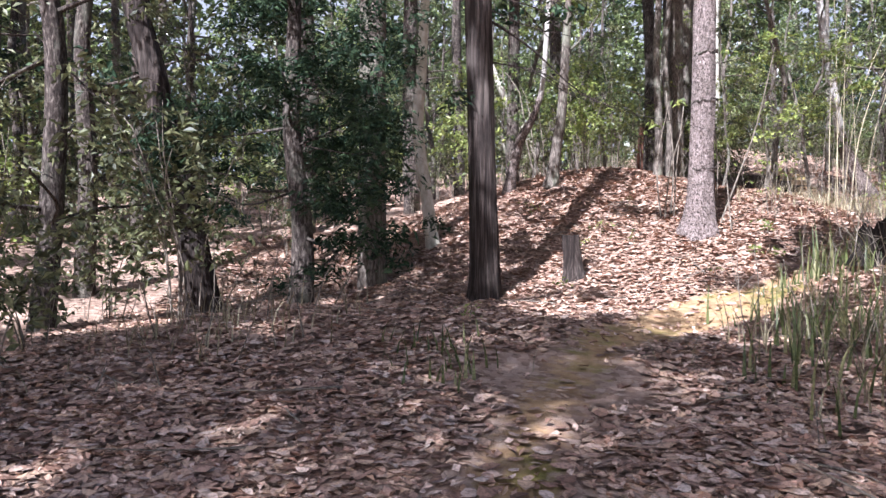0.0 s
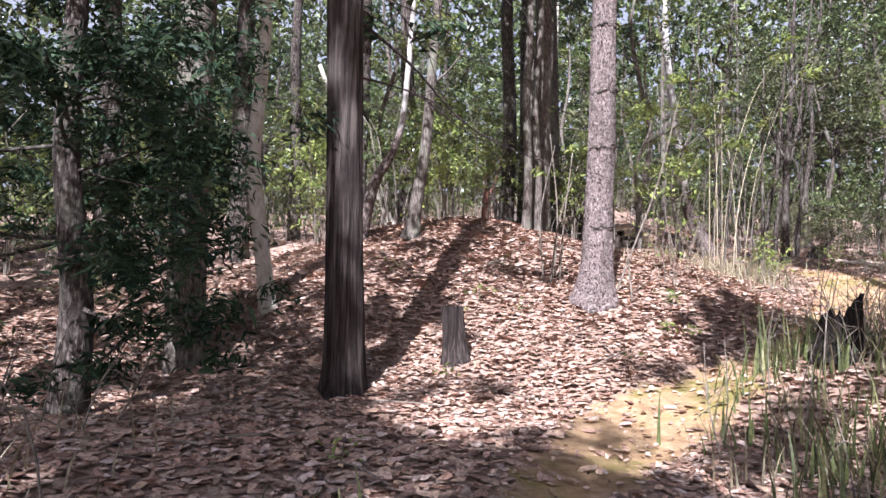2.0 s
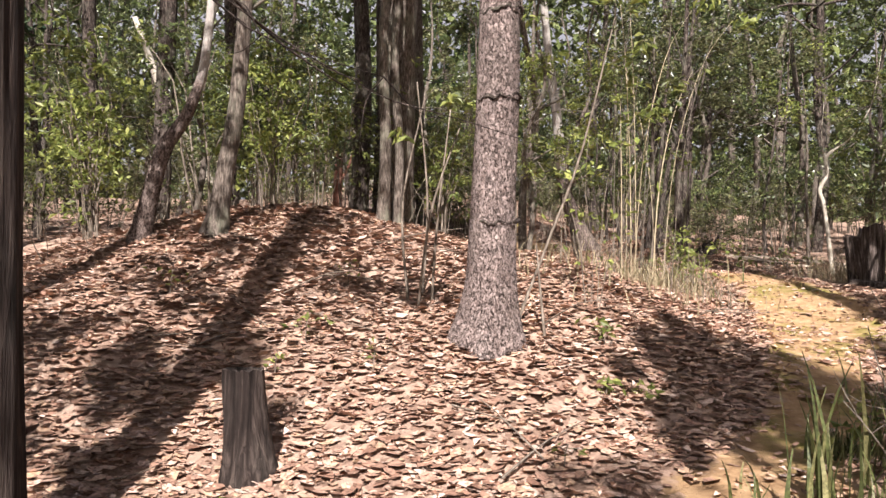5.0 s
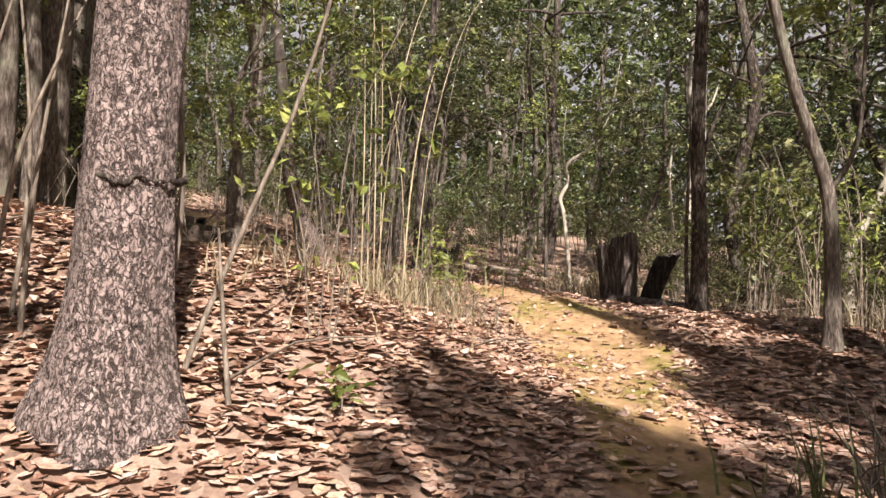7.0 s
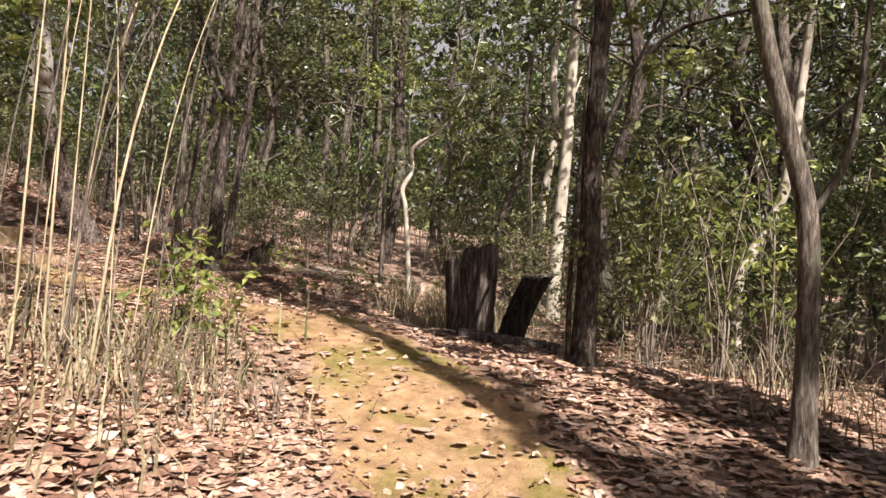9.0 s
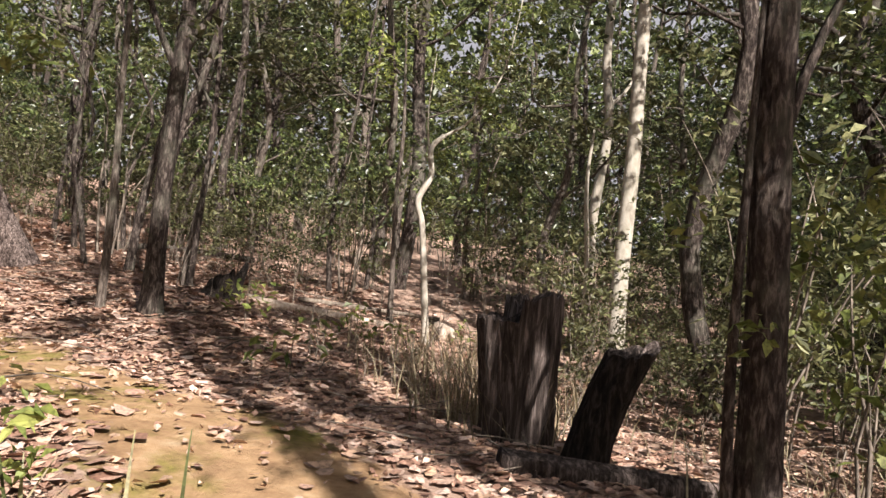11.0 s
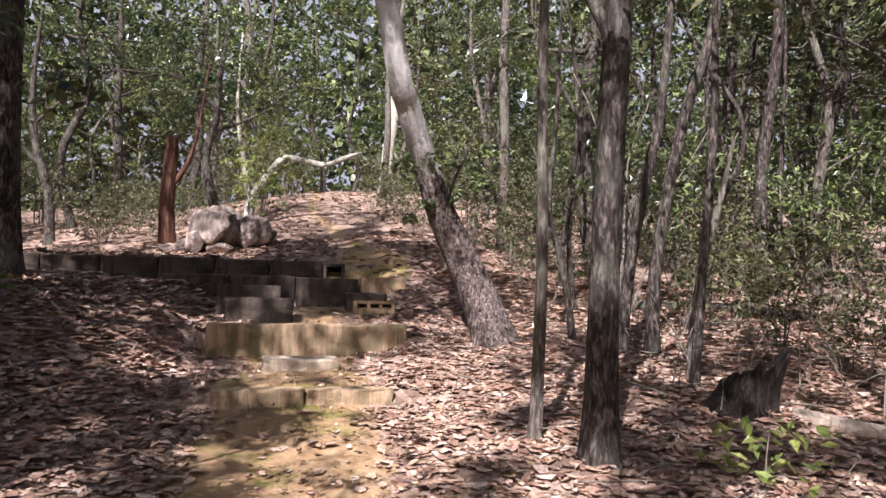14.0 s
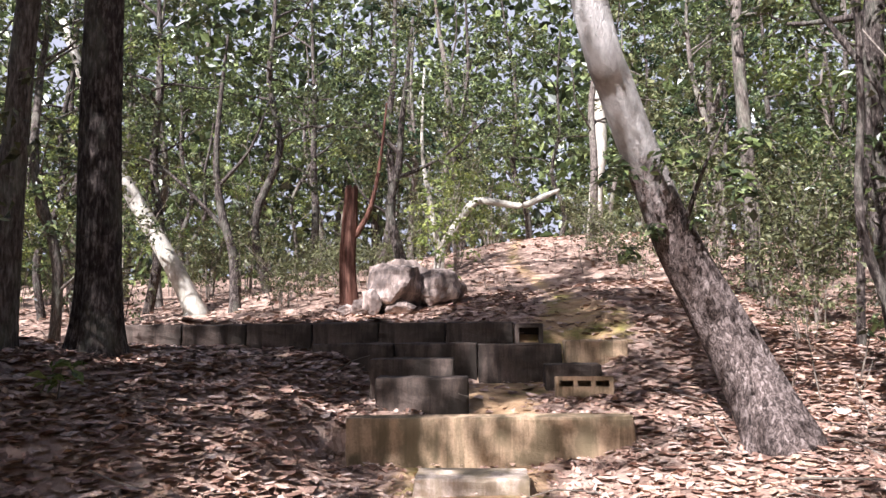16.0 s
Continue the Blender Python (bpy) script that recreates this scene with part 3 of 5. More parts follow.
def side(yaw, pairs, wander=0.0, seed=0):
    """Offsets from a foot: (sideways, height) pairs in the upright plane that faces a viewer who looks along yaw."""
    rg = np.random.default_rng(seed)
    c, s = math.cos(radians(yaw)), math.sin(radians(yaw))
    return [(a * c - q * s, a * s + q * c, h) for a, h in pairs for q in (rg.normal() * wander * (h > 0),)]


# the mound's trees
cb, ce = limbs(np.random.default_rng(3), side(0, [(0, 0), (-0.05, 3), (-0.2, 9)]), 0.5, 7, 1.5, 0.2, 0.03)
cr_ = np.random.default_rng(33)
dead = []
for k in range(9):
    z0, a0, L0 = cr_.uniform(2.3, 3.6), cr_.uniform(-0.5, 0.9), cr_.uniform(0.8, 1.7)
    p0 = np.array([0.08, 0.0, z0])
    p3 = p0 + L0 * np.array([math.cos(a0), math.sin(a0), -0.35 * cr_.uniform(0.3, 1.2)])
    p1, p2 = (p0 + (p3 - p0) * u + cr_.normal(size=3) * 0.06 for u in (0.33, 0.66))
    dead.append(([p0, p1, p2, p3], 0.007, 0.002))
    for u in (p1, p2, p3):
        for _ in range(2):
            e = u + cr_.normal(size=3) * 0.2 + np.array([0.14, 0, -0.06])
            dead.append(([u, (u + e) / 2 + cr_.normal(size=3) * 0.02, e], 0.004, 0.0015))
tree("cedar_tree", 0.42, 7.58, side(-15, [(0, 0.0), (0.0, 0.5), (-0.02, 1.5), (-0.06, 3.0), (-0.1, 5), (-0.15, 11)]), [0.155, 0.148, 0.138, 0.128, 0.118, 0.07], MAT_CEDAR_BARK,
     "tall straight tree with dark fibrous furrowed bark", 40, 60, 0.055, 0.55,
     [([(0.08, -0.05, 2.75), (0.5, 0.2, 2.55), (1.0, 0.5, 2.2), (1.5, 0.7, 2.0)], 0.016, 0.003), ([(0.06, 0, 3.2), (0.6, 0.3, 3.3), (1.2, 0.5, 3.0)], 0.012, 0.003), ([(-0.1, 0, 2.9), (-0.4, 0, 3.3), (-0.7, 0.1, 4.0)], 0.02, 0.006)] + dead + cb,
     [(tuple(e), (0.6, 0.6, 0.3), 160, 0.13, 0.4) for e in ce], MAT_CEDAR_LEAF, 5)
pine_foot = (2.995, 8.82)
tree("pine_tree", *pine_foot, side(-25, [(0, 0.0), (0.02, 0.35), (0.03, 0.9), (0.05, 1.6), (0.06, 2.4), (0.08, 4.0), (0.1, 10)]), [0.2, 0.155, 0.136, 0.13, 0.124, 0.108, 0.06], MAT_PINE_BARK,
     "tall pine with pale scaly plated bark and dark rings", 36, 70, 0.05, 0.5, [([(0.05, 0, 5.6), (-0.5, 0.2, 6.2), (-1.2, 0.3, 6.6)], 0.05, 0.01), ([(0.05, 0, 6.0), (0.6, 0.4, 6.7), (1.2, 0.6, 7.0)], 0.05, 0.01)], [((-0.6, 0.2, 6.6), (0.9, 0.9, 0.5), 800, 0.2, 0.4), ((0.2, -0.8, 6.2), (0.8, 0.8, 0.4), 600, 0.2, 0.4), ((-0.9, 0.9, 7.0), (0.8, 0.8, 0.4), 600, 0.2, 0.4), ((0.9, 1.2, 7.6), (0.8, 0.8, 0.4), 600, 0.2, 0.4), ((0.2, 0.4, 7.2), (1.0, 1.0, 0.5), 700, 0.17, 0.4), ((-0.4, -0.6, 8.0), (0.9, 0.9, 0.5), 600, 0.17, 0.4), ((0.9, 0.1, 7.3), (0.8, 0.7, 0.4), 420, 0.2, 0.4)], MAT_EVERGREEN, 9)
for zz, rr in ((0.72, 0.147), (1.5, 0.14), (2.05, 0.134), (2.7, 0.128), (3.3, 0.124)):
    rg = np.random.default_rng(int(zz * 100))
    c, s_ = math.cos(radians(-25)), math.sin(radians(-25))
    off = 0.03 + 0.02 * zz
    aa = np.linspace(0, 6.283, 57)
    ring = np.stack([off * c + np.cos(aa) * rr, off * s_ + np.sin(aa) * rr, zz + 0.02 * np.sin(aa + zz) + 0.008 * np.sin(9 * aa) + rg.normal(0, 0.007, 57)], -1)
    v, f, t_ = tube(list(ring), [0.006, 0.013, 0.004, 0.014, 0.007, 0.011, 0.003, 0.012, 0.006], 7, 112, 0.45, 0, int(zz * 50))
    mesh_object("bark_ring", v, [f, t_], MAT_DARK_BARK, [o for o in scene.objects if o.name == "pine_tree"][0].children[0], label="dark ring of old branch scars")
tree("pale_tree", -0.13, 9.85, side(-15, [(0, 0), (-0.08, 0.6), (-0.2, 1.5), (-0.16, 2.2), (-0.1, 3.2), (-0.02, 4.2), (0.1, 7)]), [0.085, 0.08, 0.075, 0.07, 0.06, 0.05, 0.02], MAT_PALE_BARK,
     "slender tree with smooth near-white bark", 14, 40, 0.03, 0.6, [([(-0.05, 0, 3.6), (0.3, 0.1, 3.9), (0.7, 0.2, 4.6)], 0.02, 0.005)], [((0.3, 0.3, 5.5), (0.9, 0.9, 0.6), 700, 0.1, 0.4), ((0.0, 0, 6.6), (0.9, 0.9, 0.6), 600, 0.1, 0.4)], MAT_EVERGREEN, 12)
tree("grey_tree", 1.68, 11.6, side(-15, [(0, 0), (0.06, 0.5), (0.16, 1.2), (0.22, 2.2), (0.3, 3.6), (0.4, 8)]), [0.1, 0.08, 0.07, 0.062, 0.055, 0.02], MAT_GREY_BARK,
     "slim grey tree leaning slightly, with patchy pale bark", 14, 40, 0.05, 1.1, [([(0.2, -0.05, 2.0), (0.5, 0, 2.3), (0.9, 0, 2.9)], 0.02, 0.004)], [((0.5, 0, 3.0), (0.5, 0.5, 0.3), 300, 0.09, 0.4), ((0.4, 0.2, 5.5), (1.0, 1.0, 0.8), 900, 0.1, 0.4)], MAT_LIGHT_LEAF, 14)
tree("leaning_pale_tree", 1.06, 12.1, side(-20, [(0, 0), (0.08, 0.4), (0.2, 0.85), (0.45, 1.3), (0.6, 2.2), (0.8, 6)]), [0.09, 0.075, 0.07, 0.05, 0.04, 0.02], MAT_TWO_TONE,
     "pale leaning tree on the crest of the mound", 14, 36, 0.06, 0.7, [], [((1.1, 0, 4.5), (1.0, 1.0, 0.9), 900, 0.1, 0.4)], MAT_EVERGREEN, 15)
for k, (x, y, r) in enumerate(((3.5, 12.25, 0.062), (3.72, 12.4, 0.05), (3.86, 12.9, 0.045))):
    tree("slim_tree", x, y, side(-20, [(0, 0), (0.02, 0.8), (-0.02 - 0.03 * k, 2.0), (0.03, 3.4), (0.05, 8)], 0.02, k), [r * 1.15, r, r * 0.92, r * 0.85, r * 0.4], MAT_GREY_BARK,
         "slim straight tree with grey lichen-pale bark", 12, 34, 0.04, 0.5, [], [((0.1, 0, 5.8), (0.9, 0.9, 0.9), 700, 0.13, 0.4), ((-0.3, 0, 7.0), (1.1, 1.1, 0.7), 700, 0.19, 0.4), ((0.1 + 0.7 * k, 0.3, 8.0 + 0.3 * k), (1.1, 1.0, 0.5), 1700, 0.2, 0.5)], MAT_EVERGREEN, 30 + k, group="slim trees on the crest")
# tall dark trunks behind the crest
for k, (x, y, r) in enumerate(((4.3, 15.6, 0.14), (5.0, 16.5, 0.17), (2.5, 16.8, 0.15), (1.4, 15.4, 0.13), (-0.6, 14.2, 0.16), (-2.4, 13.0, 0.17), (-4.6, 11.4, 0.16), (0.4, 19.5, 0.15))):
    forest_tree("conifer", x, y, 13, r, MAT_DARK_BARK, MAT_CEDAR_LEAF, 100 + k, "tall dark-barked conifer in the shade of the wood", 0.45, 7, 1.4, 520, 0.16, (0.0, 0.0), 0.5, 0.05, -0.1, group="dark conifers behind the mound")

# left side of the start
tree("leaning_cedar_tree", -2.55, 8.1, side(0, [(0, 0), (-0.12, 0.7), (-0.3, 1.6), (-0.55, 2.6), (-0.85, 4.0), (-1.3, 8)]), [0.18, 0.16, 0.15, 0.14, 0.12, 0.06], MAT_CEDAR_BARK,
     "leaning tree with dark shaggy reddish-brown bark", 30, 50, 0.06, 0.5, [([(-0.3, 0, 1.6), (0.1, -0.2, 1.9), (0.5, -0.5, 1.8)], 0.02, 0.004), ([(-0.4, 0, 2.0), (-0.9, -0.3, 2.2), (-1.5, -0.6, 2.9)], 0.025, 0.005)],
     [((-0.9, 0, 5.0), (1.2, 1.2, 0.8), 1200, 0.13, 0.4)], MAT_CEDAR_LEAF, 41)
juniper_pts = side(0, [(0, 0), (0.02, 0.8), (-0.08, 1.8), (-0.05, 2.8), (0, 3.9)])
jb, je = limbs(np.random.default_rng(8), juniper_pts, 0.24, 22, 1.35, 0.15, 0.022)
tree("juniper_tree", -1.4, 7.45, juniper_pts, [0.12, 0.1, 0.09, 0.07, 0.02], MAT_DARK_BARK, "dense dark-green juniper with drooping scale-leaf sprays", 16, 40, 0.08, 0.5, jb,
     [(tuple(e), (0.36, 0.36, 0.24), 470, 0.085, 0.45) for e in je], MAT_CEDAR_LEAF, 43, aspect=0.2)
forest_tree("conifer", -3.6, 6.8, 8, 0.11, MAT_DARK_BARK, MAT_OLIVE_LEAF, 44, "thin dark conifer with grey-green sparse needles", 0.1, 16, 1.6, 3600, 0.08, clump=0.5, rise=0.2)
forest_tree("conifer", -4.4, 9.2, 9, 0.12, MAT_DARK_BARK, MAT_OLIVE_LEAF, 45, "thin dark conifer with grey-green sparse needles", 0.1, 16, 1.8, 3600, 0.08, clump=0.5, rise=0.2)

# right of the path
kink_yaw = -54
tree("kinked_tree", 7.75, 8.18, side(kink_yaw, [(0, 0), (0.0, 0.5), (-0.03, 1.1), (-0.16, 1.55), (-0.28, 1.95), (-0.42, 2.6), (-0.5, 3.3), (-0.55, 5)]), [0.06, 0.053, 0.05, 0.043, 0.04, 0.036, 0.03, 0.012], MAT_GREY_BARK,
     "thin kinked tree with grey bark and one pale side limb", 14, 50, 0.05, 0.9, [(side(kink_yaw, [(-0.03, 1.1), (0.16, 1.45), (0.22, 2.1), (0.25, 3.0)]), 0.026, 0.008)],
     [(side(kink_yaw, [(0.3, 2.7)])[0], (0.4, 0.4, 0.3), 140, 0.09, 0.5), (side(kink_yaw, [(-0.4, 4.0)])[0], (0.8, 0.8, 0.5), 400, 0.09, 0.5)], MAT_LIGHT_LEAF, 51)
tree("oak_tree", 7.85, 7.56, side(kink_yaw, [(0, 0), (0.02, 0.8), (0.06, 2.0), (0.1, 3.5), (-0.2, 10.6)]), [0.21, 0.175, 0.165, 0.15, 0.06], MAT_DARK_BARK, "thick dark tree with deeply furrowed bark", 40, 60, 0.07, 0.5,
     [], [((-0.5, -0.8, 6.5), (1.3, 1.3, 0.7), 900, 0.12, 0.4), ((-1.8, 0.3, 10.3), (0.9, 0.8, 0.35), 300, 0.17, 0.4), ((-1.4, 0.5, 7.4), (0.8, 0.7, 0.4), 200, 0.2, 0.4), ((-0.4, 0.7, 7.6), (0.8, 0.7, 0.4), 260, 0.2, 0.4)], MAT_EVERGREEN, 53)
fork_yaw = -56
tree("forked_tree", 8.74, 9.65, side(fork_yaw, [(0, 0), (0.0, 0.8), (-0.02, 1.6), (0.0, 2.6), (0.03, 4.0), (0.1, 7)]), [0.085, 0.072, 0.066, 0.06, 0.05, 0.02], MAT_DARK_BARK, "slim dark tree with a thin rising side limb", 16, 40, 0.04, 0.7,
     [(side(fork_yaw, [(-0.01, 1.35), (0.12, 1.8), (0.3, 2.2), (0.6, 3.0)]), 0.024, 0.008)], [(side(fork_yaw, [(0.45, 1.5)])[0], (0.3, 0.3, 0.35), 110, 0.075, 0.5), (side(fork_yaw, [(0.5, 2.3)])[0], (0.3, 0.3, 0.3), 120, 0.085, 0.5), ((0, 0, 5.0), (1.0, 1.0, 0.6), 600, 0.12, 0.4), ((-0.2, 0.2, 6.6), (1.2, 1.2, 0.6), 700, 0.13, 0.4), ((-1.0, -0.4, 7.0), (0.8, 0.7, 0.4), 420, 0.19, 0.5), ((-1.7, 0.2, 7.3), (0.7, 0.6, 0.4), 320, 0.19, 0.5), ((-0.5, -1.2, 6.9), (0.8, 0.6, 0.4), 360, 0.19, 0.5), ((-0.3, 0.5, 7.6), (0.8, 0.8, 0.4), 360, 0.19, 0.5)], MAT_LIGHT_LEAF, 55)
tree("sapling", 8.66, 9.72, side(fork_yaw, [(0, 0), (-0.02, 0.6), (0.0, 1.4), (0.03, 2.4)]), [0.022, 0.018, 0.014, 0.006], MAT_DARK_BARK, "thin dark sapling beside a slim tree", 8, 20, 0.04, 0.5, [], [(side(fork_yaw, [(0.1, 1.0)])[0], (0.2, 0.2, 0.25), 60, 0.07, 0.5)], MAT_LIGHT_LEAF, 56)
tree("pale_tree", 12.05, 9.3, side(-57, [(0, 0), (0.0, 0.5), (0.02, 1.0), (0.25, 1.45), (0.45, 2.0), (0.6, 3.5), (0.8, 6)]), [0.075, 0.065, 0.06, 0.058, 0.055, 0.045, 0.02], MAT_PALE_BARK, "pale bent tree in the undergrowth", 14, 40, 0.04, 0.5, [], [((0.5, -0.5, 4.8), (1.0, 1.0, 0.8), 900, 0.1, 0.4)], MAT_LIGHT_LEAF, 58)
sap_yaw = -55
tree("crooked_sapling", 12.15, 13.5, side(sap_yaw, [(0, 0), (-0.06, 0.6), (-0.13, 1.2), (-0.19, 1.46), (-0.08, 1.72), (-0.1, 2.0), (0.02, 2.15)]), [0.04, 0.034, 0.032, 0.031, 0.03, 0.028, 0.024], MAT_PALE_BARK, "pale thin sapling with an S-shaped crook", 12, 50, 0.04, 0.4,
     [(side(sap_yaw, [(0.0, 2.13), (0.3, 2.35), (0.6, 2.9), (0.75, 3.8)]), 0.018, 0.005), (side(sap_yaw, [(-0.12, 1.95), (-0.16, 2.4), (-0.12, 3.0)]), 0.015, 0.004)],
     [(side(sap_yaw, [(0.3, 2.7)])[0], (0.3, 0.3, 0.2), 160, 0.07, 0.5), (side(sap_yaw, [(0.6, 3.4)])[0], (0.5, 0.5, 0.4), 300, 0.07, 0.5)], MAT_LIGHT_LEAF, 60)
tree("sapling", 12.55, 14.3, side(sap_yaw, [(0, 0), (-0.02, 0.8), (-0.04, 1.5), (-0.02, 2.2), (-0.1, 3.6)]), [0.035, 0.03, 0.027, 0.022, 0.008], MAT_GREY_BARK, "straight grey sapling in front of the thicket", 10, 30, 0.04, 0.4, [], [((0, 0, 3.4), (0.6, 0.6, 0.5), 300, 0.08, 0.5)], MAT_LIGHT_LEAF, 61)
tree("birch_tree", 13.65, 12.05, side(-56, [(0, 0), (0.0, 1.1), (0.05, 2.4), (0.06, 3.6), (0.15, 8)]), [0.1, 0.09, 0.082, 0.075, 0.03], MAT_PALE_BARK, "straight pale-barked tree rising out of the scrub", 14, 40, 0.03, 0.4, [], [((0.2, 0, 6.0), (1.2, 1.2, 0.8), 1000, 0.1, 0.4)], MAT_EVERGREEN, 62)
tree("sapling", 13.3, 12.3, side(-56, [(0, 0), (0.0, 1.1), (-0.06, 2.0), (-0.02, 2.6)]), [0.03, 0.026, 0.022, 0.012], MAT_PALE_BARK, "thin pale sapling beside a pale tree", 10, 24, 0.03, 0.4, [], None, None, 63)
tree("pale_tree", 16.4, 13.6, side(-56, [(0, 0), (0.0, 1.5), (0.15, 3.0), (0.05, 4.4), (0.3, 8)]), [0.09, 0.08, 0.07, 0.065, 0.03], MAT_PALE_BARK, "pale crooked tree deep in the thicket", 12, 34, 0.05, 0.4, [([(0.05, 0, 3.2), (0.5, -0.3, 3.8), (0.8, -0.4, 4.8)], 0.04, 0.01)], [((0.2, 0, 6.0), (1.2, 1.2, 0.8), 900, 0.11, 0.4)], MAT_OLIVE_LEAF, 64)
# trees before the steps
tree("forked_tree", 9.66, 14.52, side(-21, [(0, 0), (0.0, 0.8), (0.02, 1.6), (0.06, 2.4), (0.1, 3.2), (0.2, 6)]), [0.09, 0.072, 0.068, 0.064, 0.045, 0.02], MAT_DARK_BARK, "dark many-stemmed tree growing from the leaf litter", 18, 44, 0.06, 0.7,
     [(side(-40, [(0.04, 2.0), (-0.2, 2.5), (-0.5, 3.4)]), 0.04, 0.012), (side(-40, [(0.05, 2.2), (0.3, 2.7), (0.5, 3.6)]), 0.04, 0.012)], [((-0.2, 0.1, 3.9), (0.9, 0.9, 0.5), 500, 0.085, 0.5), (side(-21, [(0.7, 2.3)])[0], (0.6, 0.5, 0.2), 90, 0.1, 0.6)], MAT_OLIVE_LEAF, 70)
tree("sapling", 9.5, 15.0, side(-21, [(0, 0), (0.02, 1.0), (0.0, 2.2), (0.03, 4)]), [0.038, 0.032, 0.028, 0.012], MAT_GREY_BARK, "thin straight sapling beside a dark tree", 10, 30, 0.05, 0.5, [], [((0, 0, 3.4), (0.5, 0.5, 0.4), 160, 0.08, 0.5)], MAT_OLIVE_LEAF, 71)
tree("dark_sapling", 11.05, 16.6, side(-21, [(0, 0), (0.02, 0.7), (0.2, 1.8), (0.5, 3.0), (0.8, 6)]), [0.06, 0.052, 0.046, 0.04, 0.012], MAT_DARK_BARK, "thin dark tree leaning over the litter", 12, 30, 0.05, 0.5, [], [((0.6, 0, 4.6), (1.0, 1.0, 0.6), 500, 0.09, 0.4)], MAT_OLIVE_LEAF, 72)
tree("dark_sapling", 10.85, 16.75, side(-21, [(0, 0), (0.08, 0.8), (0.22, 1.6), (0.3, 2.1), (0.5, 5)]), [0.055, 0.046, 0.04, 0.036, 0.012], MAT_DARK_BARK, "thin dark tree leaning over the litter", 12, 30, 0.05, 0.5, [], [((0.4, 0, 4.2), (0.9, 0.9, 0.6), 400, 0.09, 0.4)], MAT_OLIVE_LEAF, 73)
tree("pale_sapling", 10.98, 15.9, side(-21, [(0, 0), (0.0, 0.3), (0.06, 0.8), (0.16, 1.2), (0.26, 1.7)]), [0.04, 0.034, 0.03, 0.024, 0.01], MAT_GREY_BARK, "short pale sapling leaning beside dark stems", 10, 26, 0.05, 0.7, [], None, None, 74)
lean = [(0, 0, 0), (-0.12, 0.17, 0.4), (-0.28, 0.22, 0.75), (-0.48, 0.18, 1.13), (-0.63, 0.1, 1.48), (-0.86, -0.12, 2.0), (-1.06, -0.36, 2.55), (-1.5, -0.5, 5.0), (-1.5, -0.4, 9)]
tree("leaning_tree", 10.07, 17.66, lean, [0.19, 0.165, 0.15, 0.135, 0.118, 0.105, 0.098, 0.07, 0.03], MAT_TWO_TONE, "stout leaning tree, rough dark bark below and pale above", 34, 80, 0.05, 0.45, [], None, None, 75)
lean_ob = [o for o in scene.objects if o.name == "leaning_tree"][0]
v, f, c = tube([np.array(p) for p in ((-0.5, 0.1, 1.15), (-0.42, -0.12, 1.5), (-0.3, -0.3, 1.85))], [0.02, 0.004], 7, 12)
mesh_object("branch", v, [f, c], MAT_DARK_BARK, lean_ob)
add_crown(lean_ob, [((-0.45, -0.15, 1.65), (0.34, 0.28, 0.2), 420, 0.07, 0.5), ((-0.6, 0.0, 1.15), (0.16, 0.16, 0.14), 150, 0.06, 0.5), ((-1.8, -0.5, 8), (1.6, 1.6, 0.8), 1400, 0.14, 0.4)], MAT_EVERGREEN, 77)
tree("dark_sapling", 10.75, 17.5, side(0, [(0, 0), (-0.1, 0.6), (-0.25, 1.2), (-0.2, 2.0), (-0.15, 4)]), [0.035, 0.03, 0.025, 0.02, 0.008], MAT_DARK_BARK, "thin crooked sapling beside a leaning tree", 10, 26, 0.05, 0.5, [], [((-0.1, 0, 2.6), (0.6, 0.6, 0.6), 300, 0.08, 0.5)], MAT_OLIVE_LEAF, 78)
for k, (x, y, r, s2) in enumerate(((12.3, 20.5, 0.12, 0.1), (11.6, 22.5, 0.09, 0.0), (13.2, 18.2, 0.07, 0.15), (12.0, 19.0, 0.05, -0.1), (14.5, 21.0, 0.1, 0.2))):
    forest_tree("woodland_tree", x, y, 9, r, MAT_GREY_BARK if k % 2 else MAT_DARK_BARK, MAT_EVERGREEN, 140 + k, "thin woodland tree beyond a leaning tree", 0.3, 9, 1.3, 2400, 0.1, (s2 * 0.3, 0), 0.5, 0.1, group="trees beside the steps")
# left of the steps
tree("oak_tree", 5.9, 17.9, side(3, [(0, 0), (0.0, 0.6), (-0.02, 1.5), (-0.03, 2.6), (-0.05, 4), (0.0, 9)]), [0.165, 0.135, 0.125, 0.12, 0.11, 0.05], MAT_DARK_BARK, "thick dark tree with knotted furrowed bark", 36, 60, 0.08, 0.55,
     [(side(3, [(0.06, 2.5), (0.3, 2.75), (0.7, 2.7), (1.3, 2.85)]), 0.03, 0.006)], [((0, 0, 7), (1.8, 1.8, 1.0), 1500, 0.12, 0.4)], MAT_EVERGREEN, 80)
tree("slim_tree", 5.5, 17.55, side(3, [(0, 0), (0.02, 1.0), (0.06, 2.0), (0.12, 3.0), (0.1, 7)]), [0.085, 0.075, 0.07, 0.065, 0.03], MAT_GREY_BARK, "slim grey-brown tree beside a thick oak", 14, 34, 0.05, 0.5, [], [((0, 0, 5), (1.0, 1.0, 0.8), 600, 0.1, 0.4)], MAT_EVERGREEN, 81)
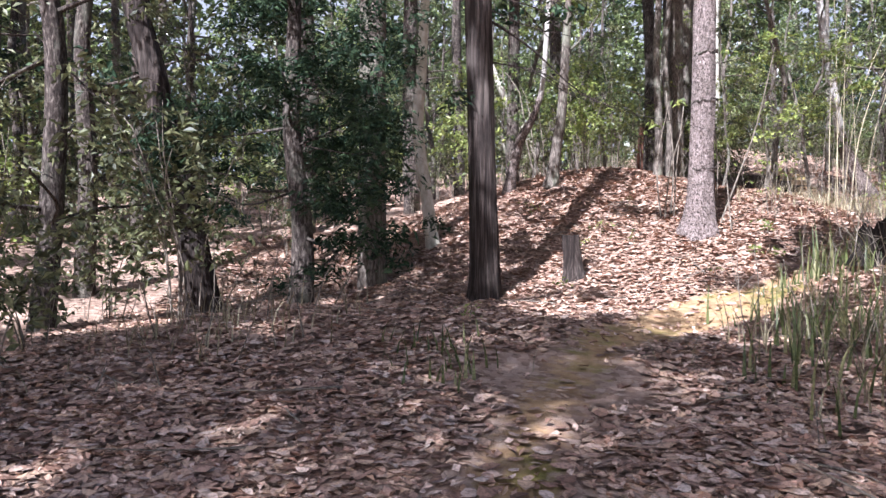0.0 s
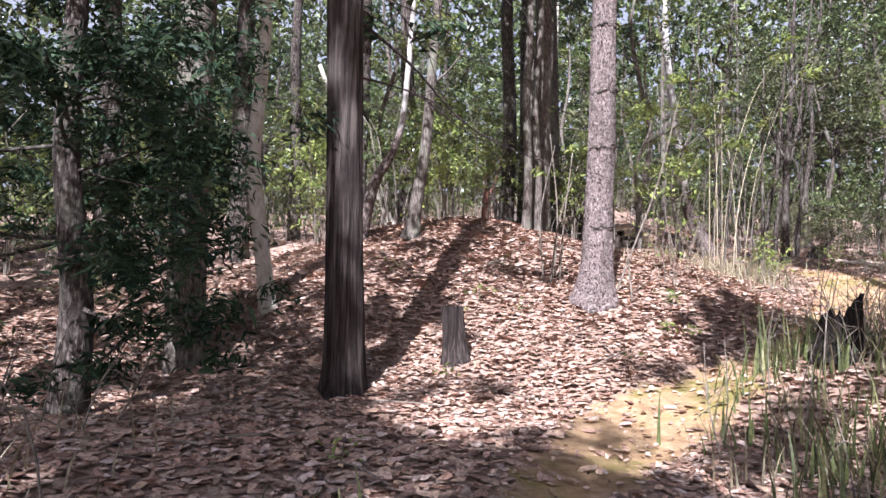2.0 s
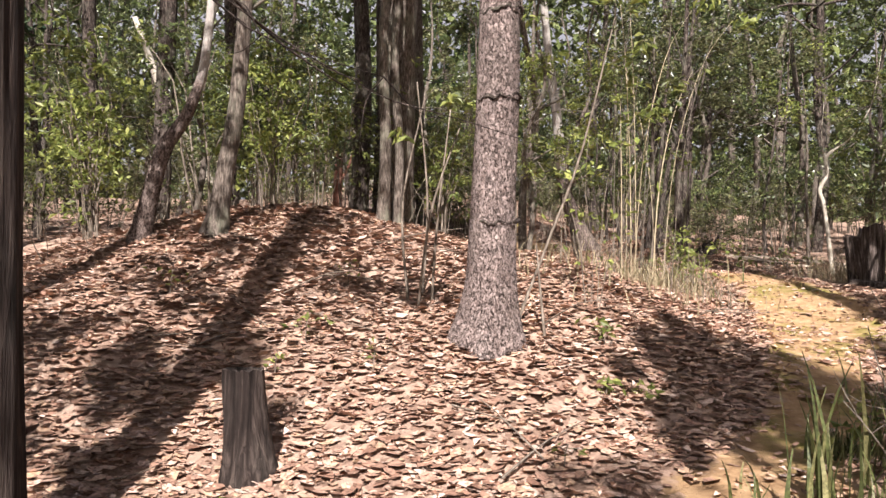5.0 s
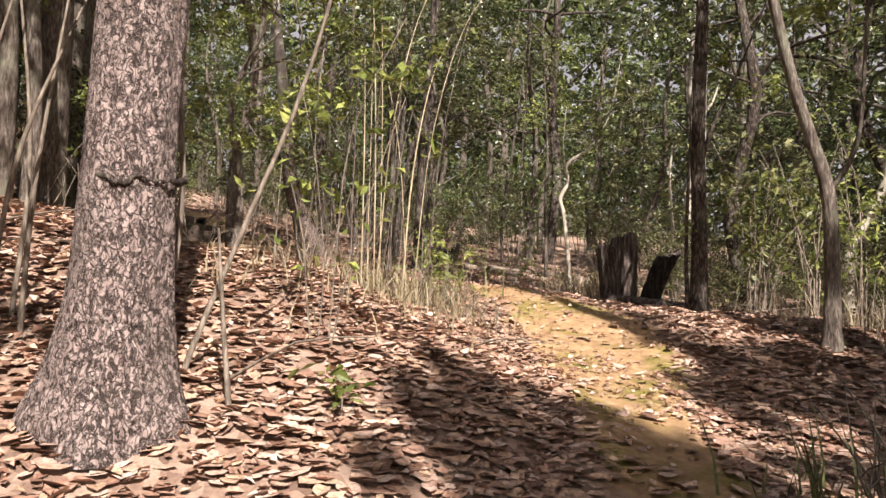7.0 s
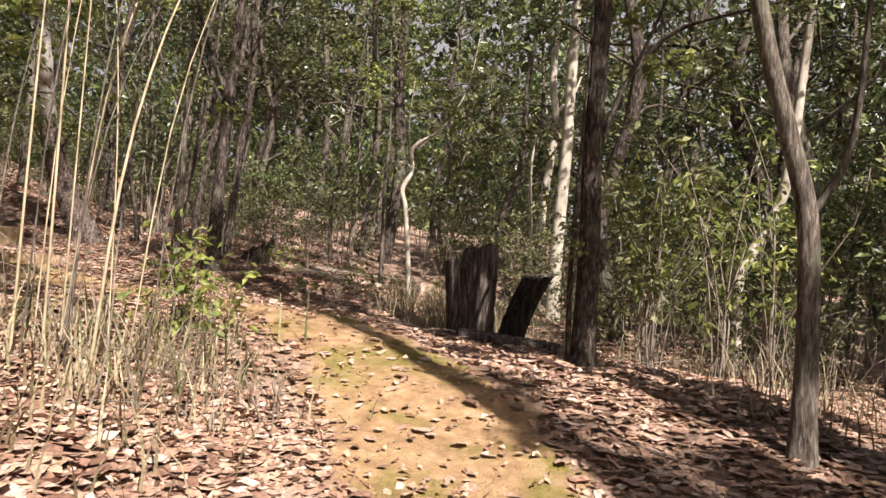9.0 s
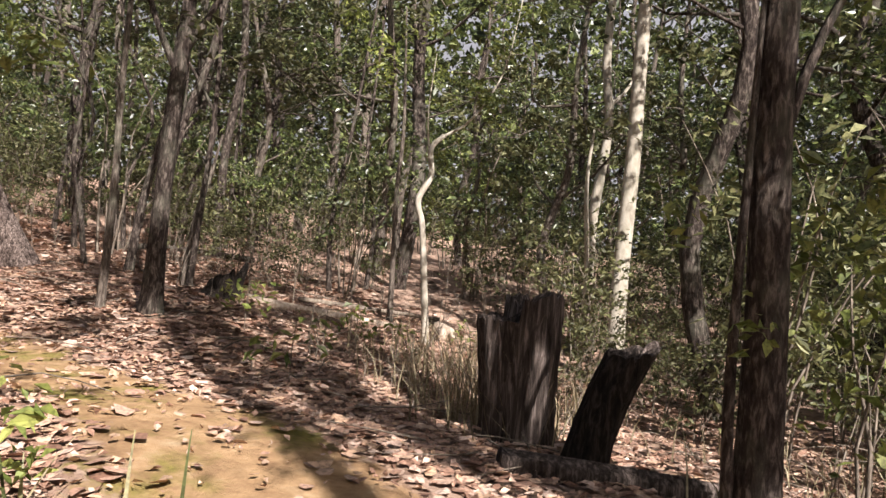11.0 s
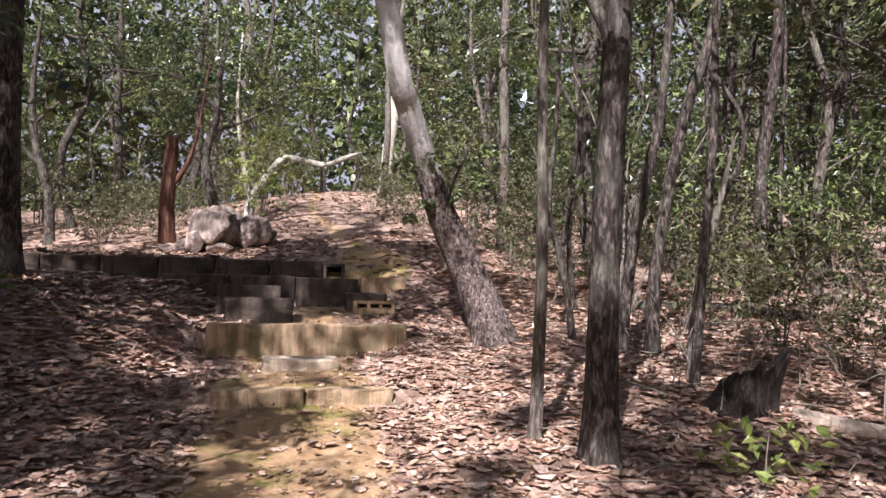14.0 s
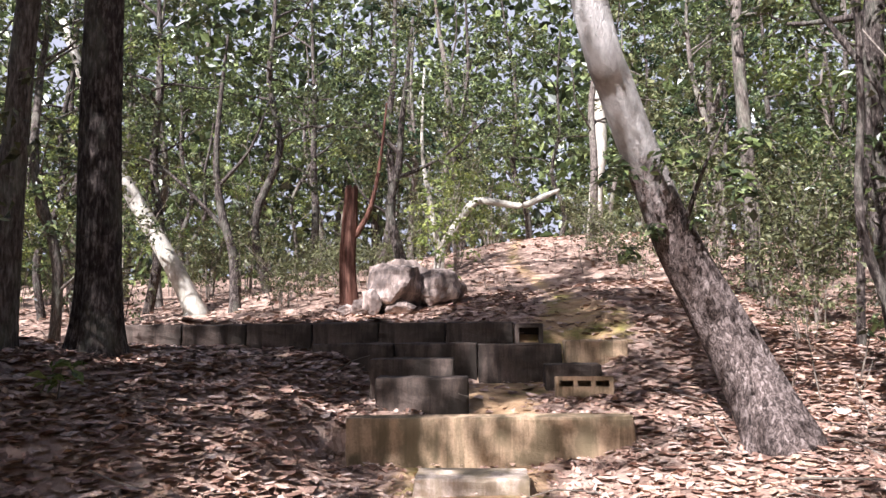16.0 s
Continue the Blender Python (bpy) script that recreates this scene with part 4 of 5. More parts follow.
tree("slim_tree", 5.2, 16.9, side(3, [(0, 0), (0.0, 1.0), (0.04, 1.9), (-0.05, 3.0), (-0.2, 7)]), [0.1, 0.085, 0.08, 0.07, 0.03], MAT_DARK_BARK, "slim dark tree with a rising side limb", 14, 34, 0.05, 0.5, [(side(3, [(0.03, 1.8), (0.2, 2.1), (0.5, 2.7)]), 0.03, 0.01)], [((0, 0, 5), (1.0, 1.0, 0.8), 600, 0.1, 0.4)], MAT_EVERGREEN, 82)
# around the rocks
tree("broken_tree", 6.35, 23.9, side(3, [(0, 0), (-0.03, 0.6), (0.0, 1.2), (0.03, 1.75)]), [0.13, 0.115, 0.11, 0.09], MAT_RED_BARK, "broken-off reddish dead trunk behind a rock pile", 18, 34, 0.08, 0.4, [(side(3, [(0.08, 1.0), (0.3, 1.4), (0.45, 2.1), (0.55, 3.0)]), 0.05, 0.015)], [(side(3, [(0.5, 3.0)])[0], (0.9, 0.9, 0.8), 900, 0.08, 0.4)], MAT_EVERGREEN, 84)
tree("bent_tree", 7.55, 25.2, side(3, [(0, 0), (0.05, 0.5), (0.35, 1.0), (0.62, 1.32), (1.0, 1.3), (1.4, 1.25), (1.75, 1.4), (2.0, 1.5)]), [0.1, 0.085, 0.07, 0.062, 0.058, 0.052, 0.045, 0.03], MAT_PALE_BARK, "pale bent tree with a level trunk above the litter", 12, 50, 0.05, 0.5,
     [(side(3, [(0.02, 0.4), (-0.1, 1.2), (-0.25, 2.2), (-0.2, 3.6)]), 0.06, 0.02)], [((-0.3, 0.1, 3.4), (0.9, 0.9, 0.8), 900, 0.085, 0.4)], MAT_EVERGREEN, 85)
tree("pale_tree", 10.7, 29.7, side(3, [(0, 0), (0.05, 1.0), (0.2, 2.2), (0.15, 4), (0.3, 9)]), [0.18, 0.15, 0.13, 0.12, 0.05], MAT_PALE_BARK, "pale tree at the top of the slope", 12, 34, 0.05, 0.5, [], [((0.2, 0, 6.5), (1.5, 1.5, 1.0), 900, 0.12, 0.4)], MAT_EVERGREEN, 86)
tree("leaning_pale_tree", 3.6, 25.0, side(3, [(0, 0), (-0.35, 0.7), (-1.0, 1.8), (-1.5, 2.7), (-2.4, 5)]), [0.17, 0.15, 0.13, 0.12, 0.06], MAT_PALE_BARK, "pale tree leaning steeply among evergreens", 14, 34, 0.05, 0.5, [], [((-2.2, 0, 4.6), (1.2, 1.2, 0.8), 800, 0.1, 0.4)], MAT_EVERGREEN, 87)

tree("crooked_tree", 4.4, 24.6, side(3, [(0, 0), (-0.05, 0.9), (-0.25, 1.6), (-0.35, 2.6), (-0.2, 4.5)]), [0.09, 0.075, 0.065, 0.05, 0.02], MAT_DARK_BARK, "crooked dark tree with a long arching limb", 12, 36, 0.06, 0.5,
     [(side(3, [(-0.1, 1.2), (-0.6, 1.75), (-1.2, 2.3), (-1.6, 2.5)]), 0.045, 0.012), (side(3, [(-0.3, 2.0), (0.2, 2.6), (0.5, 3.4)]), 0.035, 0.01)], [(side(3, [(-0.4, 3.6)])[0], (1.0, 0.8, 0.5), 700, 0.08, 0.4), (side(3, [(-1.4, 2.8)])[0], (0.6, 0.5, 0.3), 260, 0.08, 0.4)], MAT_EVERGREEN, 88)
tree("crooked_tree", 7.1, 24.9, side(3, [(0, 0), (-0.15, 0.6), (-0.3, 1.3), (-0.15, 2.0), (-0.1, 2.7), (0.1, 4.5)]), [0.1, 0.085, 0.075, 0.06, 0.05, 0.02], MAT_DARK_BARK, "crooked dark tree spreading over a rock pile", 12, 36, 0.06, 0.5,
     [(side(3, [(-0.12, 2.2), (-0.8, 2.75), (-1.5, 2.65), (-2.1, 2.9)]), 0.04, 0.01), (side(3, [(-0.2, 1.8), (0.3, 2.0), (0.9, 2.4), (1.3, 3.1)]), 0.04, 0.01), (side(3, [(-0.28, 1.2), (-0.7, 1.5), (-1.0, 2.1)]), 0.03, 0.008)],
     [(side(3, [(-0.7, 2.3)])[0], (0.7, 0.5, 0.35), 700, 0.075, 0.4), (side(3, [(0.8, 2.7)])[0], (0.6, 0.5, 0.35), 500, 0.075, 0.4), (side(3, [(-0.2, 3.6)])[0], (0.9, 0.7, 0.5), 700, 0.08, 0.4), (side(3, [(-1.6, 2.9)])[0], (0.6, 0.5, 0.3), 300, 0.08, 0.4)], MAT_EVERGREEN, 89)

# ---------- the wood around: a few kinds of trees and shrubs, repeated ----------
KINDS = [
    forest_tree("evergreen_tree", 4.0, 27.5, 8.5, 0.09, MAT_DARK_BARK, MAT_EVERGREEN, 201, "evergreen broadleaf tree with small dark glossy leaves", 0.12, 11, 1.7, 3500, 0.085, group="evergreens of the wood", clump=0.42),
    forest_tree("evergreen_tree", 12.9, 28.0, 7.0, 0.07, MAT_GREY_BARK, MAT_EVERGREEN, 202, "evergreen broadleaf tree with small dark glossy leaves", 0.12, 11, 1.6, 3500, 0.085, (0.05, 0.02), group="evergreens of the wood", clump=0.42),
    forest_tree("light_green_tree", 1.9, 16.0, 6.5, 0.05, MAT_GREY_BARK, MAT_LIGHT_LEAF, 203, "slender tree with sparse yellow-green leaves", 0.25, 8, 1.4, 1900, 0.085, (0.04, -0.03), group="light green trees", clump=0.45),
    forest_tree("olive_tree", 15.5, 17.0, 8.5, 0.08, MAT_GREY_BARK, MAT_OLIVE_LEAF, 204, "thin tree with dull olive foliage", 0.2, 9, 1.7, 2100, 0.12, group="olive trees of the thicket", clump=0.45),
    forest_tree("tall_conifer", -2.0, 19.0, 13, 0.14, MAT_DARK_BARK, MAT_CEDAR_LEAF, 205, "tall dark-barked conifer deep in the wood", 0.3, 9, 1.9, 2000, 0.17, group="tall conifers", clump=0.6, rise=-0.1),
]
SHRUBS = [
    stems_bush("shrub", 13.2, 15.6, 2.6, 1.0, 6, MAT_TWIG, MAT_EVERGREEN, 301, "dense evergreen shrub with small glossy leaves", 1350, 0.078, 0.014, 0.27, "shrubs of the thicket"),
    stems_bush("shrub", 14.4, 11.2, 1.8, 0.9, 7, MAT_TWIG, MAT_OLIVE_LEAF, 302, "twiggy shrub with dull olive leaves", 1050, 0.08, 0.01, 0.28, "shrubs of the thicket"),
    stems_bush("shrub", 2.6, 13.5, 2.0, 0.8, 7, MAT_TWIG, MAT_LIGHT_LEAF, 303, "loose shrub with yellow-green leaves", 900, 0.085, 0.01, 0.26, "light shrubs"),
    stems_bush("shrub", 8.4, 28.6, 1.1, 0.8, 7, MAT_TWIG, MAT_OLIVE_LEAF, 304, "low tangled undergrowth of twigs and dull leaves", 1000, 0.06, 0.007, 0.2, "low undergrowth"),
]
placed = [(o.location.x, o.location.y) for o in scene.objects if o.parent is None and o.type == "EMPTY"]


def free(x, y, gap, off_track):
    if float(track_distance(np.array([x]), np.array([y]))[0]) < off_track:
        return False
    if math.hypot(x - 2.6, y - 9.2) < 3.4 or math.hypot(x - 1.0, y - 6.0) < 3.2:
        return False
    if 4.4 < x < 10.4 and 14.0 < y < 23.6:
        return False
    if math.hypot(x - 10.8, y - 13.6) < 2.3 or math.hypot(x - 9.3, y - 10.4) < 1.6 or math.hypot(x - 5.2, y - 9.6) < 1.2:
        return False
    return all((x - a) ** 2 + (y - b) ** 2 > gap * gap for a, b in placed)


def fill(sources, weights, count, x0, x1, y0, y1, gap, off_track, seed, lo=0.75, hi=1.3):
    rg = np.random.default_rng(seed)
    made = tries = 0
    while made < count and tries < count * 25:
        tries += 1
        x, y = rg.uniform(x0, x1), rg.uniform(y0, y1)
        if not free(x, y, gap, off_track):
            continue
        src = sources[rg.choice(len(sources), p=weights)]
        s = rg.uniform(lo, hi)
        copy_thing(src, pose(x, y, height(x, y) - 0.03, rg.normal() * 2, rg.normal() * 2, rg.uniform(0, 360)) @ Matrix.Diagonal((s, s, s, 1)))
        placed.append((x, y))
        made += 1


W_ALL = [0.3, 0.25, 0.12, 0.2, 0.13]
fill(KINDS, [0.28, 0.25, 0.25, 0.22, 0.0], 22, -9, 7.5, 13.2, 24, 1.3, 2.0, 1, 0.5, 0.85)
fill(KINDS, [0.35, 0.3, 0.1, 0.25, 0.0], 34, 11.5, 24, 8, 26, 1.3, 2.5, 2)
fill(KINDS, W_ALL, 40, -6, 20, 24.3, 36, 1.3, 1.5, 3, 0.65, 1.15)
fill(KINDS, [0.1, 0.1, 0.25, 0.45, 0.1], 10, -13, -4.2, 7, 17, 1.5, 2.5, 4)
fill(KINDS, [0.35, 0.25, 0.15, 0.25, 0.0], 12, 10.5, 22, 1, 8, 1.5, 2.8, 5)
# dark evergreen leaves here also stand in for the deep shade of the distance
FAR = [
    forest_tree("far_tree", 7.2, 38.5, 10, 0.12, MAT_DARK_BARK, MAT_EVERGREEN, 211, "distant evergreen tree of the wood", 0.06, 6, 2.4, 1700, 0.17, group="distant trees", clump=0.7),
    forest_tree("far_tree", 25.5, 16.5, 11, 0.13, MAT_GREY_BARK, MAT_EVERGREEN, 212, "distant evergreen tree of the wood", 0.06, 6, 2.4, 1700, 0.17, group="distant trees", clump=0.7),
]
fill(FAR, [0.5, 0.5], 38, -24, 34, 30, 54, 1.7, 1.6, 6, 0.9, 1.5)
fill(FAR, [0.5, 0.5], 22, 22, 42, 0, 34, 1.7, 2.0, 7, 0.9, 1.5)
fill(FAR, [0.5, 0.5], 18, -30, -9, 6, 34, 1.7, 2.0, 8, 0.9, 1.5)
fill(SHRUBS, [0.35, 0.25, 0.2, 0.2], 34, -8, 7, 12.6, 23, 0.8, 1.6, 11)
fill(SHRUBS, [0.5, 0.3, 0.05, 0.15], 60, 11.2, 22, 9, 24, 0.8, 2.0, 12)
fill(SHRUBS, [0.35, 0.25, 0.1, 0.3], 48, -4, 18, 23.8, 34, 0.8, 1.0, 13)
fill(SHRUBS, [0.05, 0.5, 0.1, 0.35], 20, -9, -2.2, 4, 14, 0.8, 1.8, 14)
fill(SHRUBS, [0.4, 0.3, 0.1, 0.2], 20, 9.3, 20, 2, 9, 0.8, 1.8, 15)

fill([SHRUBS[1], SHRUBS[3]], [0.4, 0.6], 18, 10.7, 14.5, 15.5, 23, 0.6, 1.8, 16, 0.6, 1.0)
fill([SHRUBS[3]], [1.0], 12, 4.5, 10.5, 23.7, 27, 0.6, 1.2, 18, 0.6, 1.1)
fill([SHRUBS[1], SHRUBS[3]], [0.5, 0.5], 22, 10.6, 15.5, 8.4, 12.9, 0.55, 1.8, 19, 0.5, 0.95)
for k in range(9):
    rk = np.random.default_rng(900 + k)
    x, y = rk.uniform(10.8, 14), rk.uniform(15.4, 20)
    tree("dark_sapling", x, y, side(-21, [(0, 0), (rk.normal() * 0.08, 0.9), (rk.normal() * 0.2, 1.9), (rk.normal() * 0.35, 3.2), (rk.normal() * 0.4, 5)], 0.05, k), [0.035, 0.03, 0.025, 0.018, 0.006], MAT_DARK_BARK, "thin dark sapling in the undergrowth", 8, 20, 0.05, 0.4, [], [((0, 0, 4.0), (0.7, 0.7, 0.5), 260, 0.09, 0.4)], MAT_OLIVE_LEAF, 910 + k, group="saplings in the undergrowth")

for x, y, k, q in ((5.0, 11.7, 2, 0.6), (5.95, 12.1, 2, 0.66), (4.35, 11.7, 2, 0.45)):
    copy_thing(KINDS[k], pose(x, y, height(x, y) - 0.03, 0, 0, 70 * x) @ Matrix.Diagonal((q, q, q, 1)))
    placed.append((x, y))
for x, y, q in ((2.3, 12.5, 0.8), (2.95, 12.9, 0.9), (4.5, 12.9, 0.8), (0.7, 13.0, 0.8)):
    copy_thing(SHRUBS[2], pose(x, y, height(x, y) - 0.03, 0, 0, 50 * x) @ Matrix.Diagonal((q, q, q, 1)))
for x, y, k, q in ((4.9, 15.4, 0, 0.7), (5.6, 16.3, 1, 0.9), (4.3, 14.5, 1, 0.9), (5.9, 15.1, 1, 0.8), (5.2, 14.2, 1, 0.8)):
    copy_thing(SHRUBS[k], pose(x, y, height(x, y) - 0.03, 0, 0, 80 * x) @ Matrix.Diagonal((q, q, q, 1)))
    placed.append((x, y))
copy_thing(SHRUBS[0], pose(4.45, 16.9, height(4.45, 16.9) - 0.03, 0, 0, 40))

# tall trees whose high crowns keep the wood behind them dark
LIT = [(2.6, 9.6, 3.2), (9.9, 18.6, 1.8), (3.4, 12.6, 1.8), (5.6, 11.6, 1.8), (6.3, 9.3, 2.6), (10.6, 13.4, 2.2), (8.5, 17.0, 1.8), (7.2, 22.8, 1.8), (9.0, 26.0, 2.0), (3.5, 24.5, 5.0), (-4.0, 9.5, 5.0), (9.0, 30.0, 3.0), (13.6, 14.6, 2.2), (12.6, 11.4, 1.6), (16.0, 14.0, 1.5)]
canopy_pts = [(0, 0, 0), (0.05, 0.1, 4), (0.1, 0, 8), (0, 0, 12)]
canopy = tree("canopy_tree", 21.0, 5.0, canopy_pts, [0.16, 0.13, 0.1, 0.03], MAT_GREY_BARK, "tall woodland tree with a high spreading crown", 12, 30, 0.05, 0.5, limbs(np.random.default_rng(99), canopy_pts, 0.65, 9, 2.6, 0.4, 0.05)[0],
              [((1.9 * math.cos(k * 1.9), 1.9 * math.sin(k * 1.9), 8.6 + 0.45 * (k % 7)), (0.85, 0.85, 0.45), 210, 0.29, 0.5) for k in range(9)], MAT_EVERGREEN, 98, group="canopy trees")
cr = np.random.default_rng(17)
made = 0
for _ in range(2500):
    if made >= 36:
        break
    x, y = cr.uniform(-12, 22), cr.uniform(-2, 24)
    if not free(x, y, 1.2, 3.0) or (y < 7.5 and -3 < x < 8.5):
        continue
    q = 9.5 / math.tan(SUN_EL)
    sx, sy = x - SUN_AZ.x * q, y - SUN_AZ.y * q
    if any(math.hypot(sx - a, sy - b) < r + 1.7 for a, b, r in LIT):
        continue
    s = cr.uniform(0.85, 1.15)
    copy_thing(canopy, pose(x, y, height(x, y) - 0.03, 0, 0, cr.uniform(0, 360)) @ Matrix.Diagonal((s, s, s, 1)))
    placed.append((x, y))
    made += 1

# trees outside the walk whose crowns shade it
SHADE = [(-0.7, 5.5, 7.5, 1.4), (-1.6, 6.2, 8, 0.7), (-2.5, 4.2, 7, 1.3), (4.3, 7.2, 6.5, 0.8), (4.1, 8.4, 7, 0.35), (7.3, 8.0, 6.5, 0.7), (0.0, 3.2, 7.5, 2.0), (0.6, 1.6, 8, 1.8), (-2.0, 3.0, 8, 1.8), (0.9, 5.2, 7.2, 1.2), (-2.2, 5.2, 8, 2.0), (1.9, 4.6, 7, 1.3), (7.6, 7.0, 6, 1.2), (9.6, 12.4, 7, 0.6), (6.0, 7.3, 6.5, 0.5), (-1.3, 4.6, 8, 1.6), (-0.1, 6.4, 8, 1.1), (9.6, 14.2, 9, 0.5), (0.95, 8.75, 8, 0.45), (9.0, 22.0, 8, 0.8), (9.4, 23.6, 8.5, 0.7), (7.7, 19.3, 8, 0.9), (4.9, 7.5, 6.5, 0.7), (9.0, 10.3, 7, 0.5)]
FEET = {17: (5.0, 4.6), 19: (4.75, 14.9), 20: (5.3, 15.7), 21: (4.15, 13.3), 23: (5.6, 3.2)}
rs = np.random.default_rng(5)
for k, (tx, ty, h, rad) in enumerate(SHADE):
    q = h / math.tan(SUN_EL)
    cx, cy = tx + SUN_AZ.x * q, ty + SUN_AZ.y * q
    best, foot = -1.0, None
    for a in np.linspace(0, 6.28, 16, endpoint=False):
        for rr in (0.0, 0.8, 1.6, 2.4):
            fx, fy = cx + rr * math.cos(a), cy + rr * math.sin(a)
            if abs(math.atan2(fx, fy - 0.2)) < 0.65 or -0.15 < math.atan2(fx - 1.08, fy - 5.15) < 1.2:
                continue
            d = float(track_distance(np.array([fx]), np.array([fy]))[0]) - 0.6 * rr
            if d > best:
                best, foot = d, (fx, fy)
    fx, fy = FEET.get(k, foot)
    base = height(fx, fy)
    top = height(tx, ty) + h - base
    rise = top - 0.8
    pts = [(0, 0, 0), ((cx - fx) * 0.2, (cy - fy) * 0.2, rise * 0.35), ((cx - fx) * 0.6, (cy - fy) * 0.6, rise * 0.7), (cx - fx, cy - fy, rise), (cx - fx, cy - fy, rise + 1.2)]
    tree("shade_tree", fx, fy, pts, [0.13, 0.12, 0.1, 0.07, 0.03], MAT_GREY_BARK, "evergreen tree whose crown shades the path", 12, 30, 0.05, 0.5, [], [((cx - fx + rs.normal() * rad * 0.5, cy - fy + rs.normal() * rad * 0.5, top + rs.normal() * 0.6), (rad * 0.5, rad * 0.5, 0.5), int(520 * min(1.0, rad / 1.1)), 0.17, 0.5) for _ in range(6)], MAT_EVERGREEN, 400 + k, group="shade trees")


# ---------- stumps and logs ----------
def stump(name, x, y, h, r, label, mat, seed, jag=0.02, tilt=(0, 0), cut_side=0.0, sides=28, top_mat=None, taper=0.9, flare=0.35, shoulder=0.0, bend=0.0):
    """A stump with bark and an uneven or broken top, hollowed a little."""
    rg = np.random.default_rng(seed)
    t = thing(name, x, y, label, "stump")
    a = np.linspace(0, 2 * np.pi, sides, endpoint=False)
    rings = []
    lobes = sum(np.sin(rg.integers(2, 11) * a + rg.uniform(0, 6)) for _ in range(6)) / 6
    lobes = lobes + 0.22 * rg.normal(size=sides)
    levels = np.linspace(-0.12, 1, 14)
    tops = h * (1 - cut_side * (0.5 + 0.5 * np.cos(a - 2.6)) ** 0.5) + rg.normal(0, jag, sides)
    tops = tops - shoulder * (np.cos(a - 2.32) > 0.25)
    for u in levels:
        rr = r * (1 + (taper - 1) * max(u, 0) + flare * math.exp(-max(u, 0) * h / 0.09)) * (1 + 0.13 * lobes + rg.normal(0, 0.018, sides))
        z = tops * u
        k = z * (1 - bend + bend * z / h)
        rings.append(np.stack([np.cos(a) * rr + tilt[0] * k, np.sin(a) * rr + tilt[1] * k, z], -1))
    inner = rings[-1].copy()
    cen = np.array([tilt[0] * h, tilt[1] * h, 0])
    inner[:, :2] = cen[:2] + (inner[:, :2] - cen[:2]) * 0.8
    inner2 = inner.copy()
    inner2[:, :2] = cen[:2] + (inner2[:, :2] - cen[:2]) * 0.5
    inner2[:, 2] -= jag * 2
    rings += [inner, inner2]
    n = len(rings)
    v = np.vstack(rings + [np.array([[cen[0], cen[1], float(tops.mean()) - jag * 2]])])
    i = np.arange(n - 1)[:, None] * sides
    j = np.arange(sides)[None, :]
    k = (j + 1) % sides
    f = np.stack([i + j, i + k, i + sides + k, i + sides + j], -1).reshape(-1, 4)
    cap = np.stack([(n - 1) * sides + np.arange(sides), (n - 1) * sides + (np.arange(sides) + 1) % sides, np.full(sides, len(v) - 1)], -1)
    split = (13) * sides
    bark = mesh_object("bark", v[: 14 * sides], f[:split], mat, t)
    first = 13 * sides
    mesh_object("cut_top", v[first:], [f[split:] - first, cap - first], top_mat or mat, bark)
    return t


stump("tree_stump", 1.42, 8.12, 0.47, 0.1, "short weathered stump standing in leaf litter", MAT_CEDAR_BARK, 1, 0.006, (-0.08, 0.05), 0.0, 26, MAT_ROTTEN)
stump("broken_stump", 9.68, 11.08, 0.79, 0.185, "broken hollow stump of dark splintered wood", MAT_ROTTEN, 2, 0.016, (-0.04, 0.02), 0.0, 56, MAT_ROTTEN, 1.24, 0.12, 0.13)
stump("leaning_stump", 9.49, 10.6, 0.64, 0.105, "dark leaning stump beside a broken stump", MAT_BLACK_WOOD, 3, 0.012, (0.27, -0.29), 0.12, 30, MAT_ROTTEN, 1.15, 0.2, 0.0, 0.5)
stump("mossy_stump", 14.3, 12.75, 0.9, 0.15, "pale mossy broken stump standing in scrub", MAT_GREY_BARK, 4, 0.02, (0.02, 0.0), 0.15, 26, MAT_DRY_WOOD)


def fallen_log(name, p0, p1, r, mat, label, seed, lift=0.4):
    a = np.array([p0[0], p0[1], height(*p0) + r * lift])
    b = np.array([p1[0], p1[1], height(*p1) + r * lift])
    t = thing(name, p0[0], p0[1], label, "log")
    o = np.array([p0[0], p0[1], height(*p0)])
    mid = (a + b) / 2
    mid[2] = height(mid[0], mid[1]) + r * lift
    v, f, c = tube([a - o, mid - o, b - o], [r, r * 0.9, r * 0.75], 16, 24, 0.1, 0, seed)
    v0 = np.vstack([v, (a - o)[None]])
    c0 = np.stack([(np.arange(16) + 1) % 16, np.arange(16), np.full(16, len(v0) - 1)], -1)
    mesh_object("log", v0, [f, np.vstack([c, c0])], mat, t)
    return t


fallen_log("fallen_log", (8.9, 10.75), (9.6, 9.95), 0.07, MAT_ROTTEN, "rotten log lying in front of stumps", 5)
fallen_log("fallen_log", (11.0, 14.9), (12.3, 14.05), 0.06, MAT_DRY_WOOD, "bleached fallen log half buried in litter", 6, 0.15)
fallen_log("fallen_log", (12.55, 13.5), (12.72, 13.75), 0.1, MAT_DRY_WOOD, "short sawn piece of pale log", 7, 0.8)
fallen_log("fallen_branch", (11.9, 15.1), (13.4, 14.2), 0.028, MAT_TWIG, "pale fallen branch in the scrub", 8, 2.0)
fallen_log("fallen_log", (11.6, 18.4), (13.4, 17.6), 0.07, MAT_DARK_BARK, "dark fallen log on the litter slope", 9)
stump("uprooted_stump", 10.75, 15.05, 0.34, 0.17, "black rotten uprooted stump among roots", MAT_BLACK_WOOD, 12, 0.05, (0.35, -0.15), 0.6, 30)
